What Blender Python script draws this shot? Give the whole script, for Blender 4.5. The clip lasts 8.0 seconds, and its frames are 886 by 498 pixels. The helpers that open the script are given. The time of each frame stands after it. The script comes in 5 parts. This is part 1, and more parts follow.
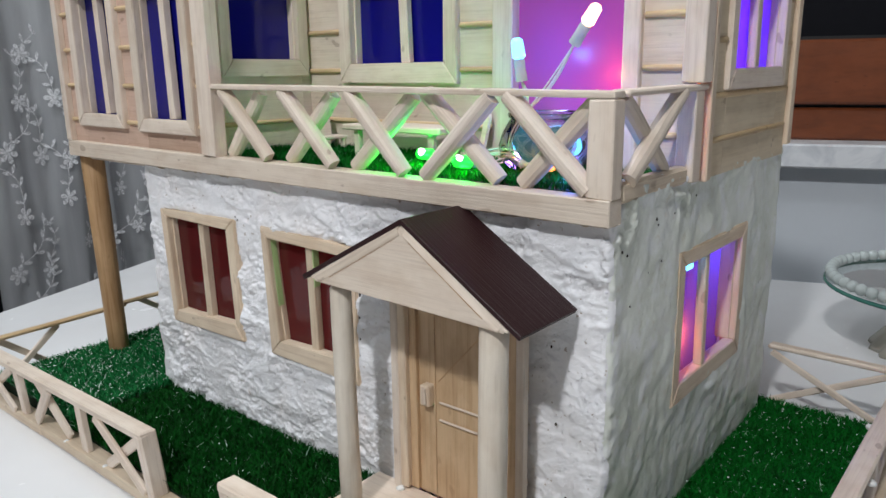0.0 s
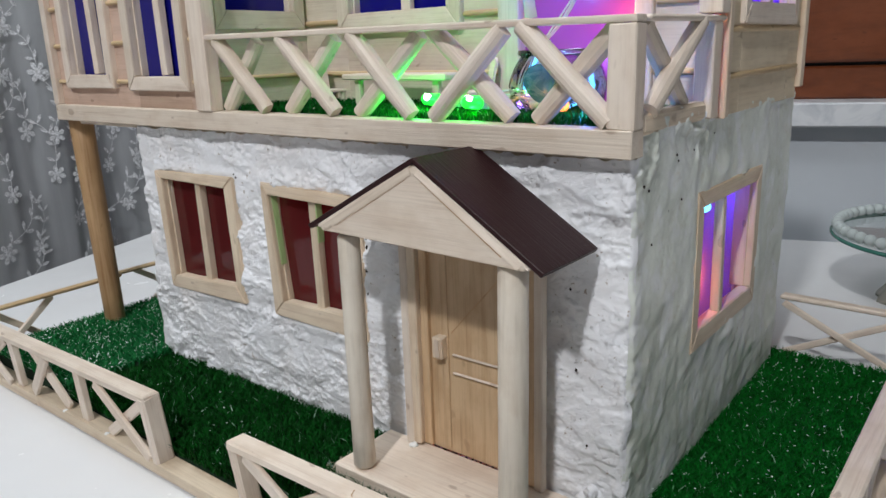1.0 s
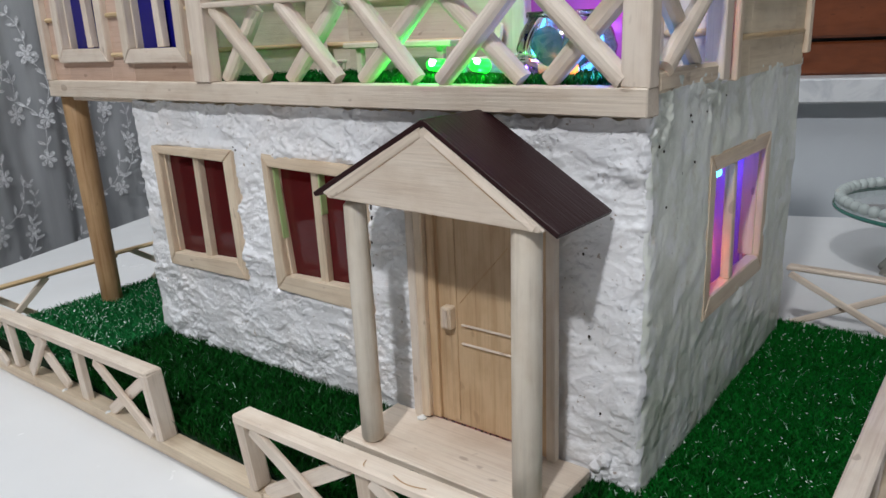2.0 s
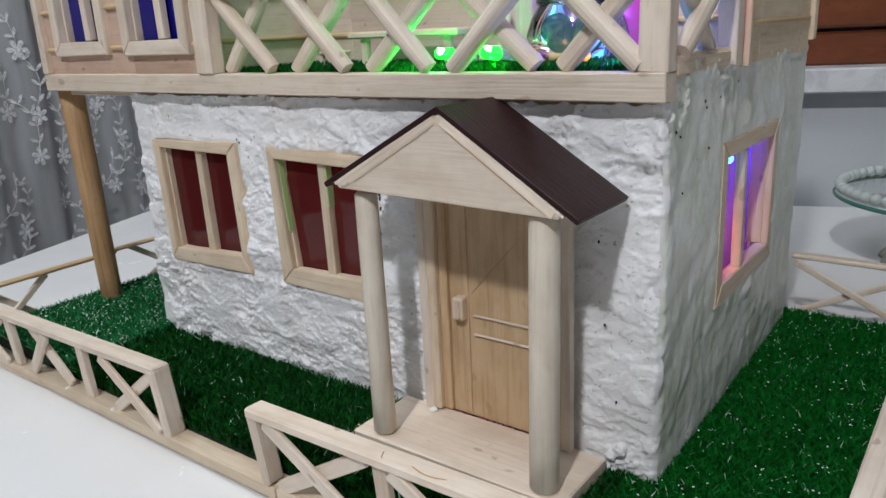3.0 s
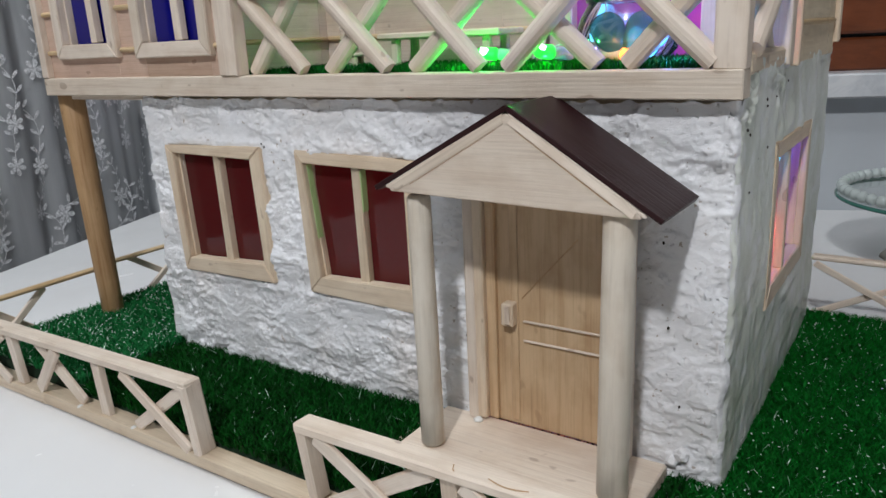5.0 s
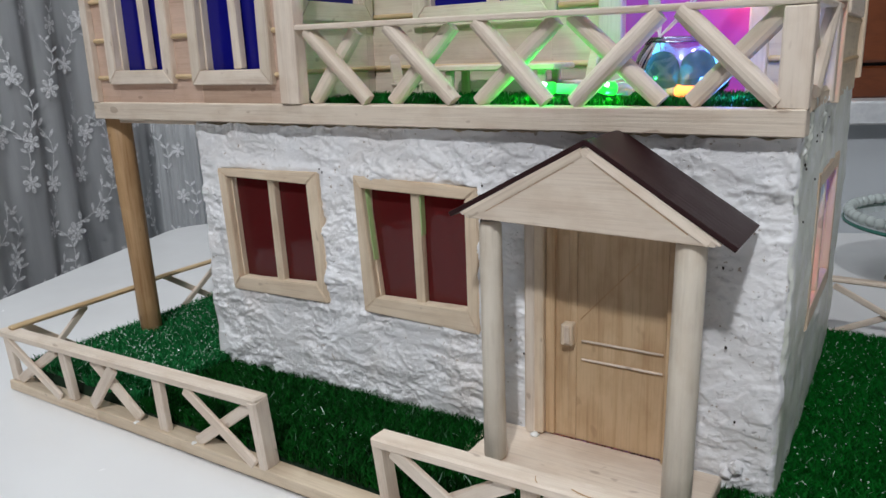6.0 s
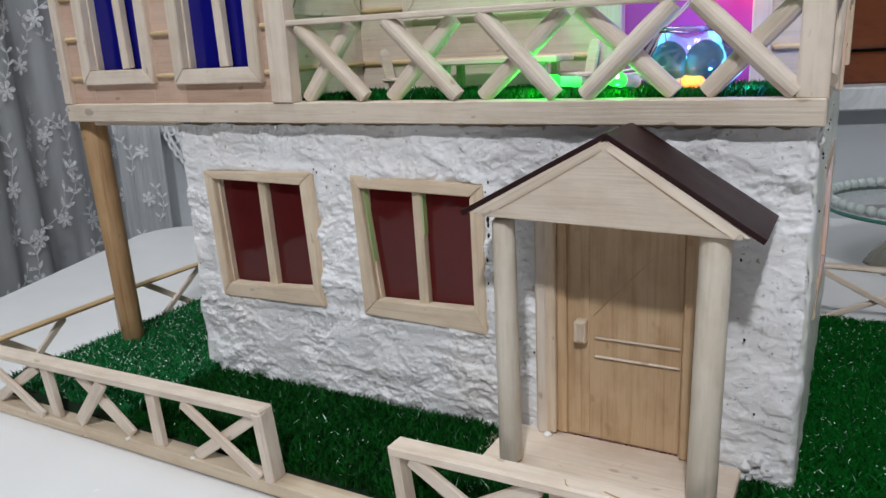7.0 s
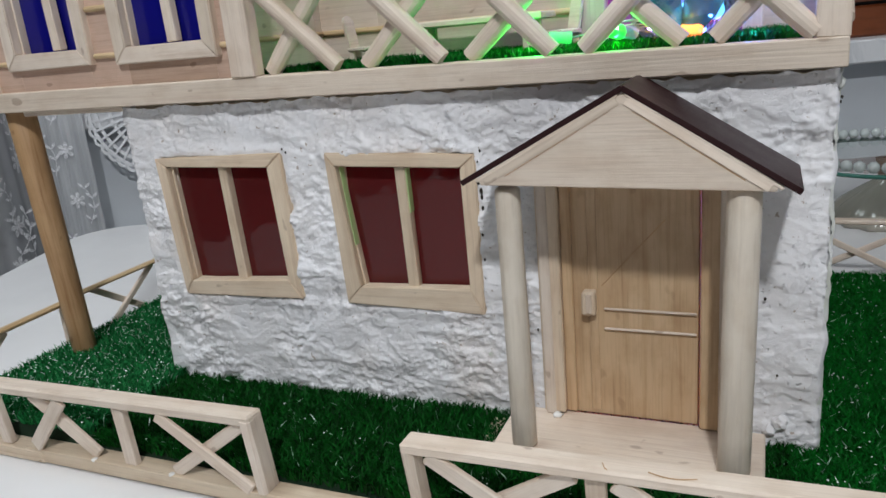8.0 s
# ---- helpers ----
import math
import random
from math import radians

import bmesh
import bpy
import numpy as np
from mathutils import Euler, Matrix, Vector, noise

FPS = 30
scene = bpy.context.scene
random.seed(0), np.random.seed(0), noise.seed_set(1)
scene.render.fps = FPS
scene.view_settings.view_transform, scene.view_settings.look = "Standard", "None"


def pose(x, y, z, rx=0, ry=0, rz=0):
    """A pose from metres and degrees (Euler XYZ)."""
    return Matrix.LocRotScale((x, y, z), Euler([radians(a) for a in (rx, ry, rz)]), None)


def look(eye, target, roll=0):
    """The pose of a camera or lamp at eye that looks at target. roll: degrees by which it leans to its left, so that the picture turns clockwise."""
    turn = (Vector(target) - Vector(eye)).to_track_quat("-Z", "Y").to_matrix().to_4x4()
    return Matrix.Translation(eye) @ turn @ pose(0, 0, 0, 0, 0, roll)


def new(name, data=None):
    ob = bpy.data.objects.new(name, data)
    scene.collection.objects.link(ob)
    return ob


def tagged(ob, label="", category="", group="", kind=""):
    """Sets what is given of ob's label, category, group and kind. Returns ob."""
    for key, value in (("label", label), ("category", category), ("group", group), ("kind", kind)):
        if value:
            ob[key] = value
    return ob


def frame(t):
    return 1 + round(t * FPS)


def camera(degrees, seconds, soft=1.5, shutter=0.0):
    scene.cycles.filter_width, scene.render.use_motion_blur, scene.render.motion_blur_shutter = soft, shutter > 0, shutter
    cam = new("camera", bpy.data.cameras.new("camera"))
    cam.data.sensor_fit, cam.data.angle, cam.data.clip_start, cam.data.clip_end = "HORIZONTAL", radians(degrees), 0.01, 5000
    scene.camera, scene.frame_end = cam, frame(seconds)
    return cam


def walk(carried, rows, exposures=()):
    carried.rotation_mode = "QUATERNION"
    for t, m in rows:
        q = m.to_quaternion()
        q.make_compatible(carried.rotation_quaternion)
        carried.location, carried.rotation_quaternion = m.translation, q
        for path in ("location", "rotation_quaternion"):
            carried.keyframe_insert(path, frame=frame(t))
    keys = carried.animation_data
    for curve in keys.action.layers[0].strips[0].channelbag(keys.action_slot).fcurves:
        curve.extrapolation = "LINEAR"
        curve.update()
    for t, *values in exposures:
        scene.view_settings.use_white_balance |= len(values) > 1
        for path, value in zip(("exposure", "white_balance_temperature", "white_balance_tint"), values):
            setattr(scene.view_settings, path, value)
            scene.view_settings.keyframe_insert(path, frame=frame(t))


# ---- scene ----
cam = camera(61.3, 8.0)
PATH = [
    (0, (0.17233, -0.32781, 0.29911), (-0.13690, 0.04673, 0.18036), -0.76),
    (0.5, (0.16337, -0.32903, 0.28527), (-0.14303, 0.04538, 0.15905), -1.47),
    (1, (0.15585, -0.32787, 0.27522), (-0.14654, 0.04832, 0.14467), -1.93),
    (1.5, (0.14954, -0.32873, 0.26742), (-0.15051, 0.04783, 0.13262), -2.16),
    (3, (0.13319, -0.33535, 0.25798), (-0.15826, 0.04569, 0.11705), -2.79),
    (3.5, (0.12310, -0.34213, 0.25859), (-0.16782, 0.04009, 0.11975), -2.91),
    (4, (0.11363, -0.35153, 0.25678), (-0.17280, 0.03375, 0.11709), -2.81),
    (5.3, (0.07589, -0.35779, 0.25351), (-0.19168, 0.04307, 0.12039), -2.45),
    (5.5, (0.07018, -0.36946, 0.25620), (-0.19624, 0.03310, 0.12594), -2.18),
    (6, (0.05427, -0.40051, 0.26537), (-0.20614, 0.00754, 0.14013), -1.93),
    (6.5, (0.03998, -0.40660, 0.26562), (-0.21011, 0.00743, 0.13898), -1.93),
    (7, (0.02279, -0.40402, 0.26631), (-0.21427, 0.01665, 0.13652), -2.85),
    (7.5, (-0.00026, -0.39985, 0.26815), (-0.22082, 0.02772, 0.13199), -4.39),
    (8, (-0.02370, -0.39077, 0.25493), (-0.22071, 0.04616, 0.11253), -5.31),
]
walk(cam, [(t, look(eye, target, roll)) for t, eye, target, roll in PATH], [(0, 0.12), (1.5, 0.06), (4, 0.0), (8, -0.04)])

# World, lamps and exposure -------------------------------------------------
world = bpy.data.worlds.new("world")
scene.world = world
world.use_nodes = True
world.node_tree.nodes["Background"].inputs[0].default_value = (0.02, 0.022, 0.03, 1)
world.node_tree.nodes["Background"].inputs[1].default_value = 0.3


def area_lamp(name, eye, target, size, watts, colour):
    data = bpy.data.lights.new(name, "AREA")
    data.shape, data.size, data.energy, data.color = "DISK", size, watts, colour
    ob = new(name, data)
    ob.matrix_basis = look(eye, target)
    return ob


def bulb_lamp(name, place, watts, colour, radius=0.003):
    data = bpy.data.lights.new(name, "POINT")
    data.energy, data.color, data.shadow_soft_size = watts, colour, radius
    ob = new(name, data)
    ob.location = place
    return ob


area_lamp("ceiling_light", (0.27, -1.40, 1.66), (-0.15, 0.05, 0.1), 0.12, 23.5, (0.935, 0.962, 1.0))
# wide fill added to brighten the curtain side, no fixture of the room
area_lamp("added_fill", (-0.70, -0.15, 1.70), (-0.45, 0.1, 0.0), 1.0, 21.0, (0.86, 0.935, 1.0))
# coloured string lights
bulb_lamp("green_led_light", (-0.1430, 0.0260, 0.2440), 0.085, (0.02, 1.0, 0.08))
bulb_lamp("green_led_light", (-0.0975, 0.0190, 0.2415), 0.065, (0.02, 1.0, 0.08))
bulb_lamp("blue_led_light", (-0.0885, 0.078, 0.305), 0.045, (0.08, 0.25, 1.0))
bulb_lamp("blue_led_light", (-0.032, 0.032, 0.2400), 0.060, (0.06, 0.25, 1.0))
bulb_lamp("amber_led_light", (-0.047, 0.0975, 0.292), 0.010, (1.0, 0.34, 0.10))
bulb_lamp("amber_led_light", (-0.068, 0.046, 0.2460), 0.015, (1.0, 0.30, 0.05))
bulb_lamp("violet_led_light", (-0.069, 0.0885, 0.2620), 0.030, (0.30, 0.14, 1.0))
bulb_lamp("orange_led_light", (-0.040, 0.135, 0.290), 0.27, (1.0, 0.28, 0.10), 0.005)
bulb_lamp("violet_led_light", (-0.085, 0.19, 0.31), 0.5, (0.30, 0.12, 1.0), 0.008)
bulb_lamp("violet_led_light", (-0.040, 0.190, 0.185), 0.19, (0.13, 0.15, 1.0), 0.006)
bulb_lamp("orange_led_light", (-0.016, 0.135, 0.122), 0.060, (1.0, 0.24, 0.05), 0.004)
bulb_lamp("red_led_light", (-0.16, 0.13, 0.10), 0.09, (1.0, 0.25, 0.2), 0.006)

# Materials -------------------------------------------------------------------


class Mat:
    """A node material with a Principled surface and a few shorthands."""

    def __init__(self, name, colour, rough=0.5, **inputs):
        self.m = bpy.data.materials.new(name)
        self.m.use_nodes = True
        self.t = self.m.node_tree
        self.p = self.t.nodes["Principled BSDF"]
        self.p.inputs["Base Color"].default_value = (*colour, 1)
        self.p.inputs["Roughness"].default_value = rough
        for key, value in inputs.items():
            self.p.inputs[key.replace("_", " ")].default_value = value
        self.coords = None

    def node(self, kind, **props):
        n = self.t.nodes.new(kind)
        for key, value in props.items():
            if key in n.inputs:
                n.inputs[key].default_value = value
        return n

    def link(self, a, b):
        self.t.links.new(a, b)

    def mapped(self, scale, random_shift=True):
        co = self.t.nodes.new("ShaderNodeTexCoord")
        mp = self.t.nodes.new("ShaderNodeMapping")
        mp.inputs["Scale"].default_value = scale
        self.link(co.outputs["Object"], mp.inputs["Vector"])
        if random_shift:
            info = self.t.nodes.new("ShaderNodeObjectInfo")
            mul = self.t.nodes.new("ShaderNodeMath")
            mul.operation = "MULTIPLY"
            mul.inputs[1].default_value = 37.0
            self.link(info.outputs["Random"], mul.inputs[0])
            self.link(mul.outputs[0], mp.inputs["Location"])
        return mp.outputs["Vector"]

    def noise(self, vec, scale, detail=4, rough=0.55, distortion=0.0):
        n = self.t.nodes.new("ShaderNodeTexNoise")
        n.inputs["Scale"].default_value = scale
        n.inputs["Detail"].default_value = detail
        n.inputs["Roughness"].default_value = rough
        n.inputs["Distortion"].default_value = distortion
        self.link(vec, n.inputs["Vector"])
        return n.outputs["Fac"]

    def ramp(self, fac, stops):
        r = self.t.nodes.new("ShaderNodeValToRGB")
        els = r.color_ramp.elements
        while len(els) < len(stops):
            els.new(0.5)
        for el, (pos, col) in zip(els, stops):
            el.position = pos
            el.color = (*col, 1) if len(col) == 3 else col
        self.link(fac, r.inputs["Fac"])
        return r.outputs["Color"]

    def mix(self, a, b, fac, mode="MIX"):
        n = self.t.nodes.new("ShaderNodeMix")
        n.data_type, n.blend_type = "RGBA", mode
        for sock, val in ((n.inputs["Factor"], fac), (n.inputs["A"], a), (n.inputs["B"], b)):
            if isinstance(val, bpy.types.NodeSocket):
                self.link(val, sock)
            elif isinstance(val, (int, float)):
                sock.default_value = val
            else:
                sock.default_value = (*val, 1)
        return n.outputs["Result"]

    def bump(self, height, strength, distance):
        b = self.t.nodes.new("ShaderNodeBump")
        b.inputs["Strength"].default_value = strength
        b.inputs["Distance"].default_value = distance
        self.link(height, b.inputs["Height"])
        old = self.p.inputs["Normal"].links
        if old:
            self.link(old[0].from_socket, b.inputs["Normal"])
        self.link(b.outputs["Normal"], self.p.inputs["Normal"])

    def colour(self, sock):
        self.link(sock, self.p.inputs["Base Color"])

    def rough(self, fac, lo, hi):
        n = self.t.nodes.new("ShaderNodeMapRange")
        n.inputs["To Min"].default_value, n.inputs["To Max"].default_value = lo, hi
        self.link(fac, n.inputs["Value"])
        self.link(n.outputs["Result"], self.p.inputs["Roughness"])


def wood(name, light, dark, rough=0.55, grain=1.0, varied=0.16, stain=0.0, knots=0.5):
    """Wood with its grain along the piece's own x axis, and a few knots."""
    w = Mat(name, light, rough)
    fine = w.noise(w.mapped((26, 800 * grain, 800 * grain)), 1.0, 5, 0.6)
    bands = w.noise(w.mapped((7, 240 * grain, 240 * grain)), 1.0, 4, 0.6, 0.8)
    broad = w.noise(w.mapped((14, 70 * grain, 70 * grain)), 1.0, 3, 0.5)
    blot = w.noise(w.mapped((45, 80, 80)), 1.0, 4)
    col = w.ramp(bands, [(0.34, dark), (0.47, light), (0.62, tuple(min(0.86, c * 1.07) for c in light))])
    col = w.mix(col, w.ramp(broad, [(0.36, dark), (0.58, light)]), 0.4)
    col = w.mix(col, w.ramp(fine, [(0.28, tuple(c * 0.66 for c in dark)), (0.5, light)]), 0.28)
    info = w.t.nodes.new("ShaderNodeObjectInfo")
    tone = w.ramp(info.outputs["Random"], [(0.0, (1 - varied, 1 - varied * 1.1, 1 - varied * 1.3)), (0.5, (0.97, 0.97, 0.98)), (1.0, (1.0, 0.985, 0.97))])
    col = w.mix(col, tone, 1.0, "MULTIPLY")
    col = w.mix(col, w.ramp(blot, [(0.34, (0.80, 0.74, 0.68)), (0.56, (1, 1, 1))]), 0.45 + stain, "MULTIPLY")
    knot = w.noise(w.mapped((75, 130, 130)), 1.0, 1, 0.3)
    col = w.mix(col, w.ramp(knot, [(0.735, (1, 1, 1)), (0.775, (0.42, 0.33, 0.27))]), knots, "MULTIPLY")
    w.colour(col)
    w.rough(blot, rough - 0.08, rough + 0.14)
    w.bump(fine, 0.4, 0.0007)
    w.bump(w.noise(w.mapped((120, 120, 120)), 1.0, 3), 0.25, 0.0008)
    return w.m


PINE = wood("bare_pine", (0.76, 0.630, 0.480), (0.62, 0.460, 0.318))
PALE = wood("pale_poplar", (0.785, 0.678, 0.570), (0.675, 0.540, 0.432))
PINKISH = wood("pinkish_plywood", (0.64, 0.46, 0.36), (0.53, 0.355, 0.265), 0.6)
BOARD = wood("thin_birch_board", (0.72, 0.60, 0.43), (0.62, 0.48, 0.32), 0.6, 0.6)
DOORWOOD = wood("door_pine", (0.64, 0.455, 0.275), (0.47, 0.285, 0.145), 0.45, 0.9, 0.06, 0.2, 0.25)
DOWEL = wood("bamboo_dowel", (0.66, 0.49, 0.29), (0.55, 0.37, 0.19), 0.5)
POSTWOOD = wood("greyish_varnished_wood", (0.73, 0.66, 0.56), (0.64, 0.555, 0.45), 0.35, 0.5, 0.04, 0.0, 0.0)
TANLEG = wood("tan_dowel", (0.54, 0.34, 0.175), (0.33, 0.165, 0.065), 0.5, 0.7)
BROWNWOOD = wood("varnished_brown_wood", (0.20, 0.055, 0.018), (0.105, 0.026, 0.009), 0.3, 0.12, 0.05)

pl = Mat("white_plaster", (0.78, 0.765, 0.75), 0.75)
v = pl.mapped((1, 1, 1), False)
big, fine = pl.noise(v, 28, 4), pl.noise(v, 420, 6, 0.65)
col = pl.ramp(big, [(0.3, (0.79, 0.775, 0.775)), (0.5, (0.86, 0.85, 0.86)), (0.72, (0.885, 0.885, 0.905))])
stains = pl.noise(v, 14, 3)
col = pl.mix(col, pl.ramp(stains, [(0.55, (1, 1, 1)), (0.72, (0.95, 0.88, 0.82))]), 0.7, "MULTIPLY")
# dark specks in the colour stand for the shade inside small pits
pit_shade = pl.noise(v, 260, 2)
col = pl.mix(col, pl.ramp(pit_shade, [(0.26, (0.45, 0.36, 0.28)), (0.31, (1, 1, 1))]), 0.8, "MULTIPLY")
ridge = pl.noise(pl.mapped((85, 85, 150), False), 1.0, 8, 0.66, 0.9)
torn = pl.ramp(ridge, [(0.36, (0, 0, 0)), (0.44, (0.5, 0.5, 0.5)), (0.52, (0.55, 0.55, 0.55)), (0.56, (1, 1, 1))])
patch = pl.ramp(pl.noise(v, 30, 3), [(0.40, (0.12, 0.12, 0.12)), (0.58, (1, 1, 1))])
crack = pl.noise(pl.mapped((34, 34, 70), False), 1.0, 6, 0.6, 1.4)
split = pl.ramp(crack, [(0.484, (1, 1, 1)), (0.494, (0, 0, 0)), (0.502, (0, 0, 0)), (0.512, (1, 1, 1))])
seam = pl.mix((1, 1, 1), split, patch)
# the colour is darkened along seams to imitate shade in crevices
pl.colour(pl.mix(col, pl.mix((0.55, 0.49, 0.44), (1, 1, 1), seam), 0.06, "MULTIPLY"))
pl.bump(pl.mix((0.5, 0.5, 0.5), torn, patch), 0.28, 0.0010)
pl.bump(seam, 0.40, 0.0007)
lumps = pl.ramp(pl.noise(v, 150, 5, 0.6, 0.7), [(0.40, (0, 0, 0)), (0.50, (0.7, 0.7, 0.7)), (0.64, (1, 1, 1))])
pl.bump(pl.mix((0.7, 0.7, 0.7), lumps, patch), 0.30, 0.0010)
pl.bump(fine, 0.42, 0.0008)
pocks = pl.ramp(pl.noise(v, 330, 2, 0.4), [(0.27, (0, 0, 0)), (0.33, (1, 1, 1))])
pl.bump(pocks, 0.8, 0.0010)
pl.bump(pl.noise(pl.mapped((260, 260, 800), False), 1.0, 4, 0.6), 0.25, 0.0006)
PLASTER = pl.m

sg = Mat("varnished_grey_plaster", (0.60, 0.61, 0.54), 0.28)
streak = sg.mapped((1, 46, 36), False)
streak.node.inputs["Rotation"].default_value = (radians(12), 0, 0)
smear = sg.noise(streak, 1.0, 5, 0.62, 0.4)
broad = sg.noise(sg.mapped((1, 1, 1), False), 22, 4)
spots = sg.noise(sg.mapped((1, 1, 1), False), 110, 4)
# shade of tiny pits, again put into the colour
pit_shade = sg.noise(sg.mapped((1, 1, 1), False), 190, 2)
col = sg.ramp(broad, [(0.32, (0.64, 0.66, 0.57)), (0.52, (0.75, 0.765, 0.685)), (0.7, (0.83, 0.835, 0.79))])
col = sg.mix(col, (0.84, 0.845, 0.83), sg.ramp(smear, [(0.49, (0, 0, 0)), (0.62, (0.9, 0.9, 0.9))]))
col = sg.mix(col, sg.ramp(spots, [(0.28, (0.70, 0.62, 0.50)), (0.40, (1, 1, 1))]), 0.45, "MULTIPLY")
col = sg.mix(col, sg.ramp(pit_shade, [(0.215, (0.10, 0.07, 0.05)), (0.24, (1, 1, 1))]), 0.85, "MULTIPLY")
sg.colour(col)
sg.rough(smear, 0.18, 0.5)
sg.bump(smear, 0.10, 0.0008)
sg.bump(spots, 0.5, 0.0012)
sg.bump(sg.noise(sg.mapped((1, 1, 1), False), 300, 5, 0.65), 0.25, 0.0007)
GREYPLASTER = sg.m

ROOFING = Mat("dark_brown_vinyl", (0.026, 0.0092, 0.0096), 0.42, Specular_IOR_Level=0.2)
ROOFING.rough(ROOFING.noise(ROOFING.mapped((60, 60, 60)), 1, 3), 0.34, 0.5)
ROOFING.bump(ROOFING.noise(ROOFING.mapped((14, 700, 700)), 1, 3), 0.55, 0.0006)
ROOFING = ROOFING.m

tb = Mat("white_lacquered_top", (0.80, 0.79, 0.785), 0.22)
tb.colour(tb.ramp(tb.noise(tb.mapped((3, 3, 3)), 2, 4), [(0.3, (0.77, 0.76, 0.755)), (0.7, (0.82, 0.815, 0.81))]))
tb.rough(tb.noise(tb.mapped((14, 14, 14)), 2, 5), 0.16, 0.32)
WHITETOP = tb.m


def turf(name, dark, light, glints):
    """Plastic blades of several greens; a few are glossier, some painted pale as glints."""
    g = Mat(name, dark, 0.5)
    geo = g.t.nodes.new("ShaderNodeNewGeometry")
    rnd = geo.outputs["Random Per Island"]
    g.colour(g.ramp(rnd, [(0.0, dark), (0.6, light), (0.99 - glints * 0.45, tuple(c * 1.4 for c in light)), (1.0 - glints * 0.45, (0.42, 0.60, 0.48))]))
    g.link(g.ramp(rnd, [(0.0, (0.09,) * 3), (1 - glints, (0.09,) * 3), (1 - glints + 0.002, (1.0,) * 3)]), g.p.inputs["Specular IOR Level"])
    g.link(g.ramp(rnd, [(0.0, (0.6,) * 3), (1 - glints, (0.6,) * 3), (1 - glints + 0.002, (0.30,) * 3)]), g.p.inputs["Roughness"])
    return g.m


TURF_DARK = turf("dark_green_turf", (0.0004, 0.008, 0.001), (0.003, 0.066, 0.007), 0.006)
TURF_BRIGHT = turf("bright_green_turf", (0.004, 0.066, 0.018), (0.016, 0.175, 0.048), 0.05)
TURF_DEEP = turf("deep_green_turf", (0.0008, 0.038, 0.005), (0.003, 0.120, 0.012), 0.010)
# near-white colour for flecks that stand in for glints on the turf
GLINT = Mat("painted_glint", (0.78, 0.86, 0.82), 0.12, Specular_IOR_Level=1.0).m
BACKING = Mat("turf_backing", (0.002, 0.020, 0.005), 0.9).m


def film(name, tint, face, clear, rough=0.12, spreading=0.5):
    """Coloured plastic film: partly see-through, with a glossy face."""
    f = Mat(name, face, rough)
    see = f.t.nodes.new("ShaderNodeBsdfTransparent")
    see.inputs["Color"].default_value = (*tint, 1)
    spread = f.t.nodes.new("ShaderNodeBsdfTranslucent")
    spread.inputs["Color"].default_value = (*tint, 1)
    a = f.t.nodes.new("ShaderNodeMixShader")
    a.inputs[0].default_value = spreading
    b = f.t.nodes.new("ShaderNodeMixShader")
    b.inputs[0].default_value = clear
    f.link(see.outputs[0], a.inputs[1])
    f.link(spread.outputs[0], a.inputs[2])
    f.link(f.p.outputs[0], b.inputs[1])
    f.link(a.outputs[0], b.inputs[2])
    f.link(b.outputs[0], f.t.nodes["Material Output"].inputs["Surface"])
    f.bump(f.noise(f.mapped((40, 40, 40)), 1.0, 2), 0.15, 0.002)
    return f.m


REDFILM = film("dark_red_film", (0.62, 0.06, 0.08), (0.115, 0.022, 0.022), 0.4, 0.05)
BLUEFILM = film("deep_blue_film", (0.10, 0.10, 0.9), (0.008, 0.008, 0.20), 0.22)
VIOLETFILM = film("violet_film", (0.45, 0.35, 1.0), (0.20, 0.12, 0.62), 0.75)
LILACFILM = film("thin_lilac_film", (0.74, 0.60, 1.0), (0.19, 0.13, 0.46), 0.85, 0.06, 0.22)
PINKFILM = film("magenta_film", (0.62, 0.16, 0.75), (0.45, 0.10, 0.34), 0.3, 0.25)


def clear_glass(name, colour=(1, 1, 1), rough=0.03, gloss=0.14):
    """Thin clear glass or plastic: mostly see-through, with a mirror-like face."""
    g = Mat(name, colour, rough)
    see = g.t.nodes.new("ShaderNodeBsdfTransparent")
    see.inputs["Color"].default_value = (*colour, 1)
    shine = g.t.nodes.new("ShaderNodeBsdfGlossy")
    shine.inputs["Roughness"].default_value = rough
    rim = g.t.nodes.new("ShaderNodeFresnel")
    rim.inputs["IOR"].default_value = 1.5
    add = g.t.nodes.new("ShaderNodeMath")
    add.operation = "ADD"
    add.inputs[1].default_value = gloss - 0.05
    mixer = g.t.nodes.new("ShaderNodeMixShader")
    g.link(rim.outputs[0], add.inputs[0])
    g.link(add.outputs[0], mixer.inputs[0])
    g.link(see.outputs[0], mixer.inputs[1])
    g.link(shine.outputs[0], mixer.inputs[2])
    g.link(mixer.outputs[0], g.t.nodes["Material Output"].inputs["Surface"])
    return g.m


GLASS = clear_glass("clear_glass", (0.90, 0.95, 0.93))
GREENGLASS = Mat("green_glass_edge", (0.045, 0.16, 0.125), 0.08).m
BEADGLASS = Mat("bead_glass", (0.58, 0.63, 0.61), 0.06, Transmission_Weight=0.25).m
RIBGLASS = Mat("smoky_ribbed_glass", (0.36, 0.335, 0.28), 0.12).m
PLASTIC = clear_glass("clear_plastic", (0.90, 0.92, 0.95), 0.08)
MILKY = Mat("milky_clear_plastic", (0.74, 0.80, 0.88), 0.2, Transmission_Weight=0.35).m
WIRE = Mat("clear_wire", (0.78, 0.82, 0.86), 0.15, Transmission_Weight=0.15).m
# flat green that stands in for LED light falling on window reveals
GREENLIT = Mat("painted_green_light", (0.42, 0.56, 0.24), 0.4).m
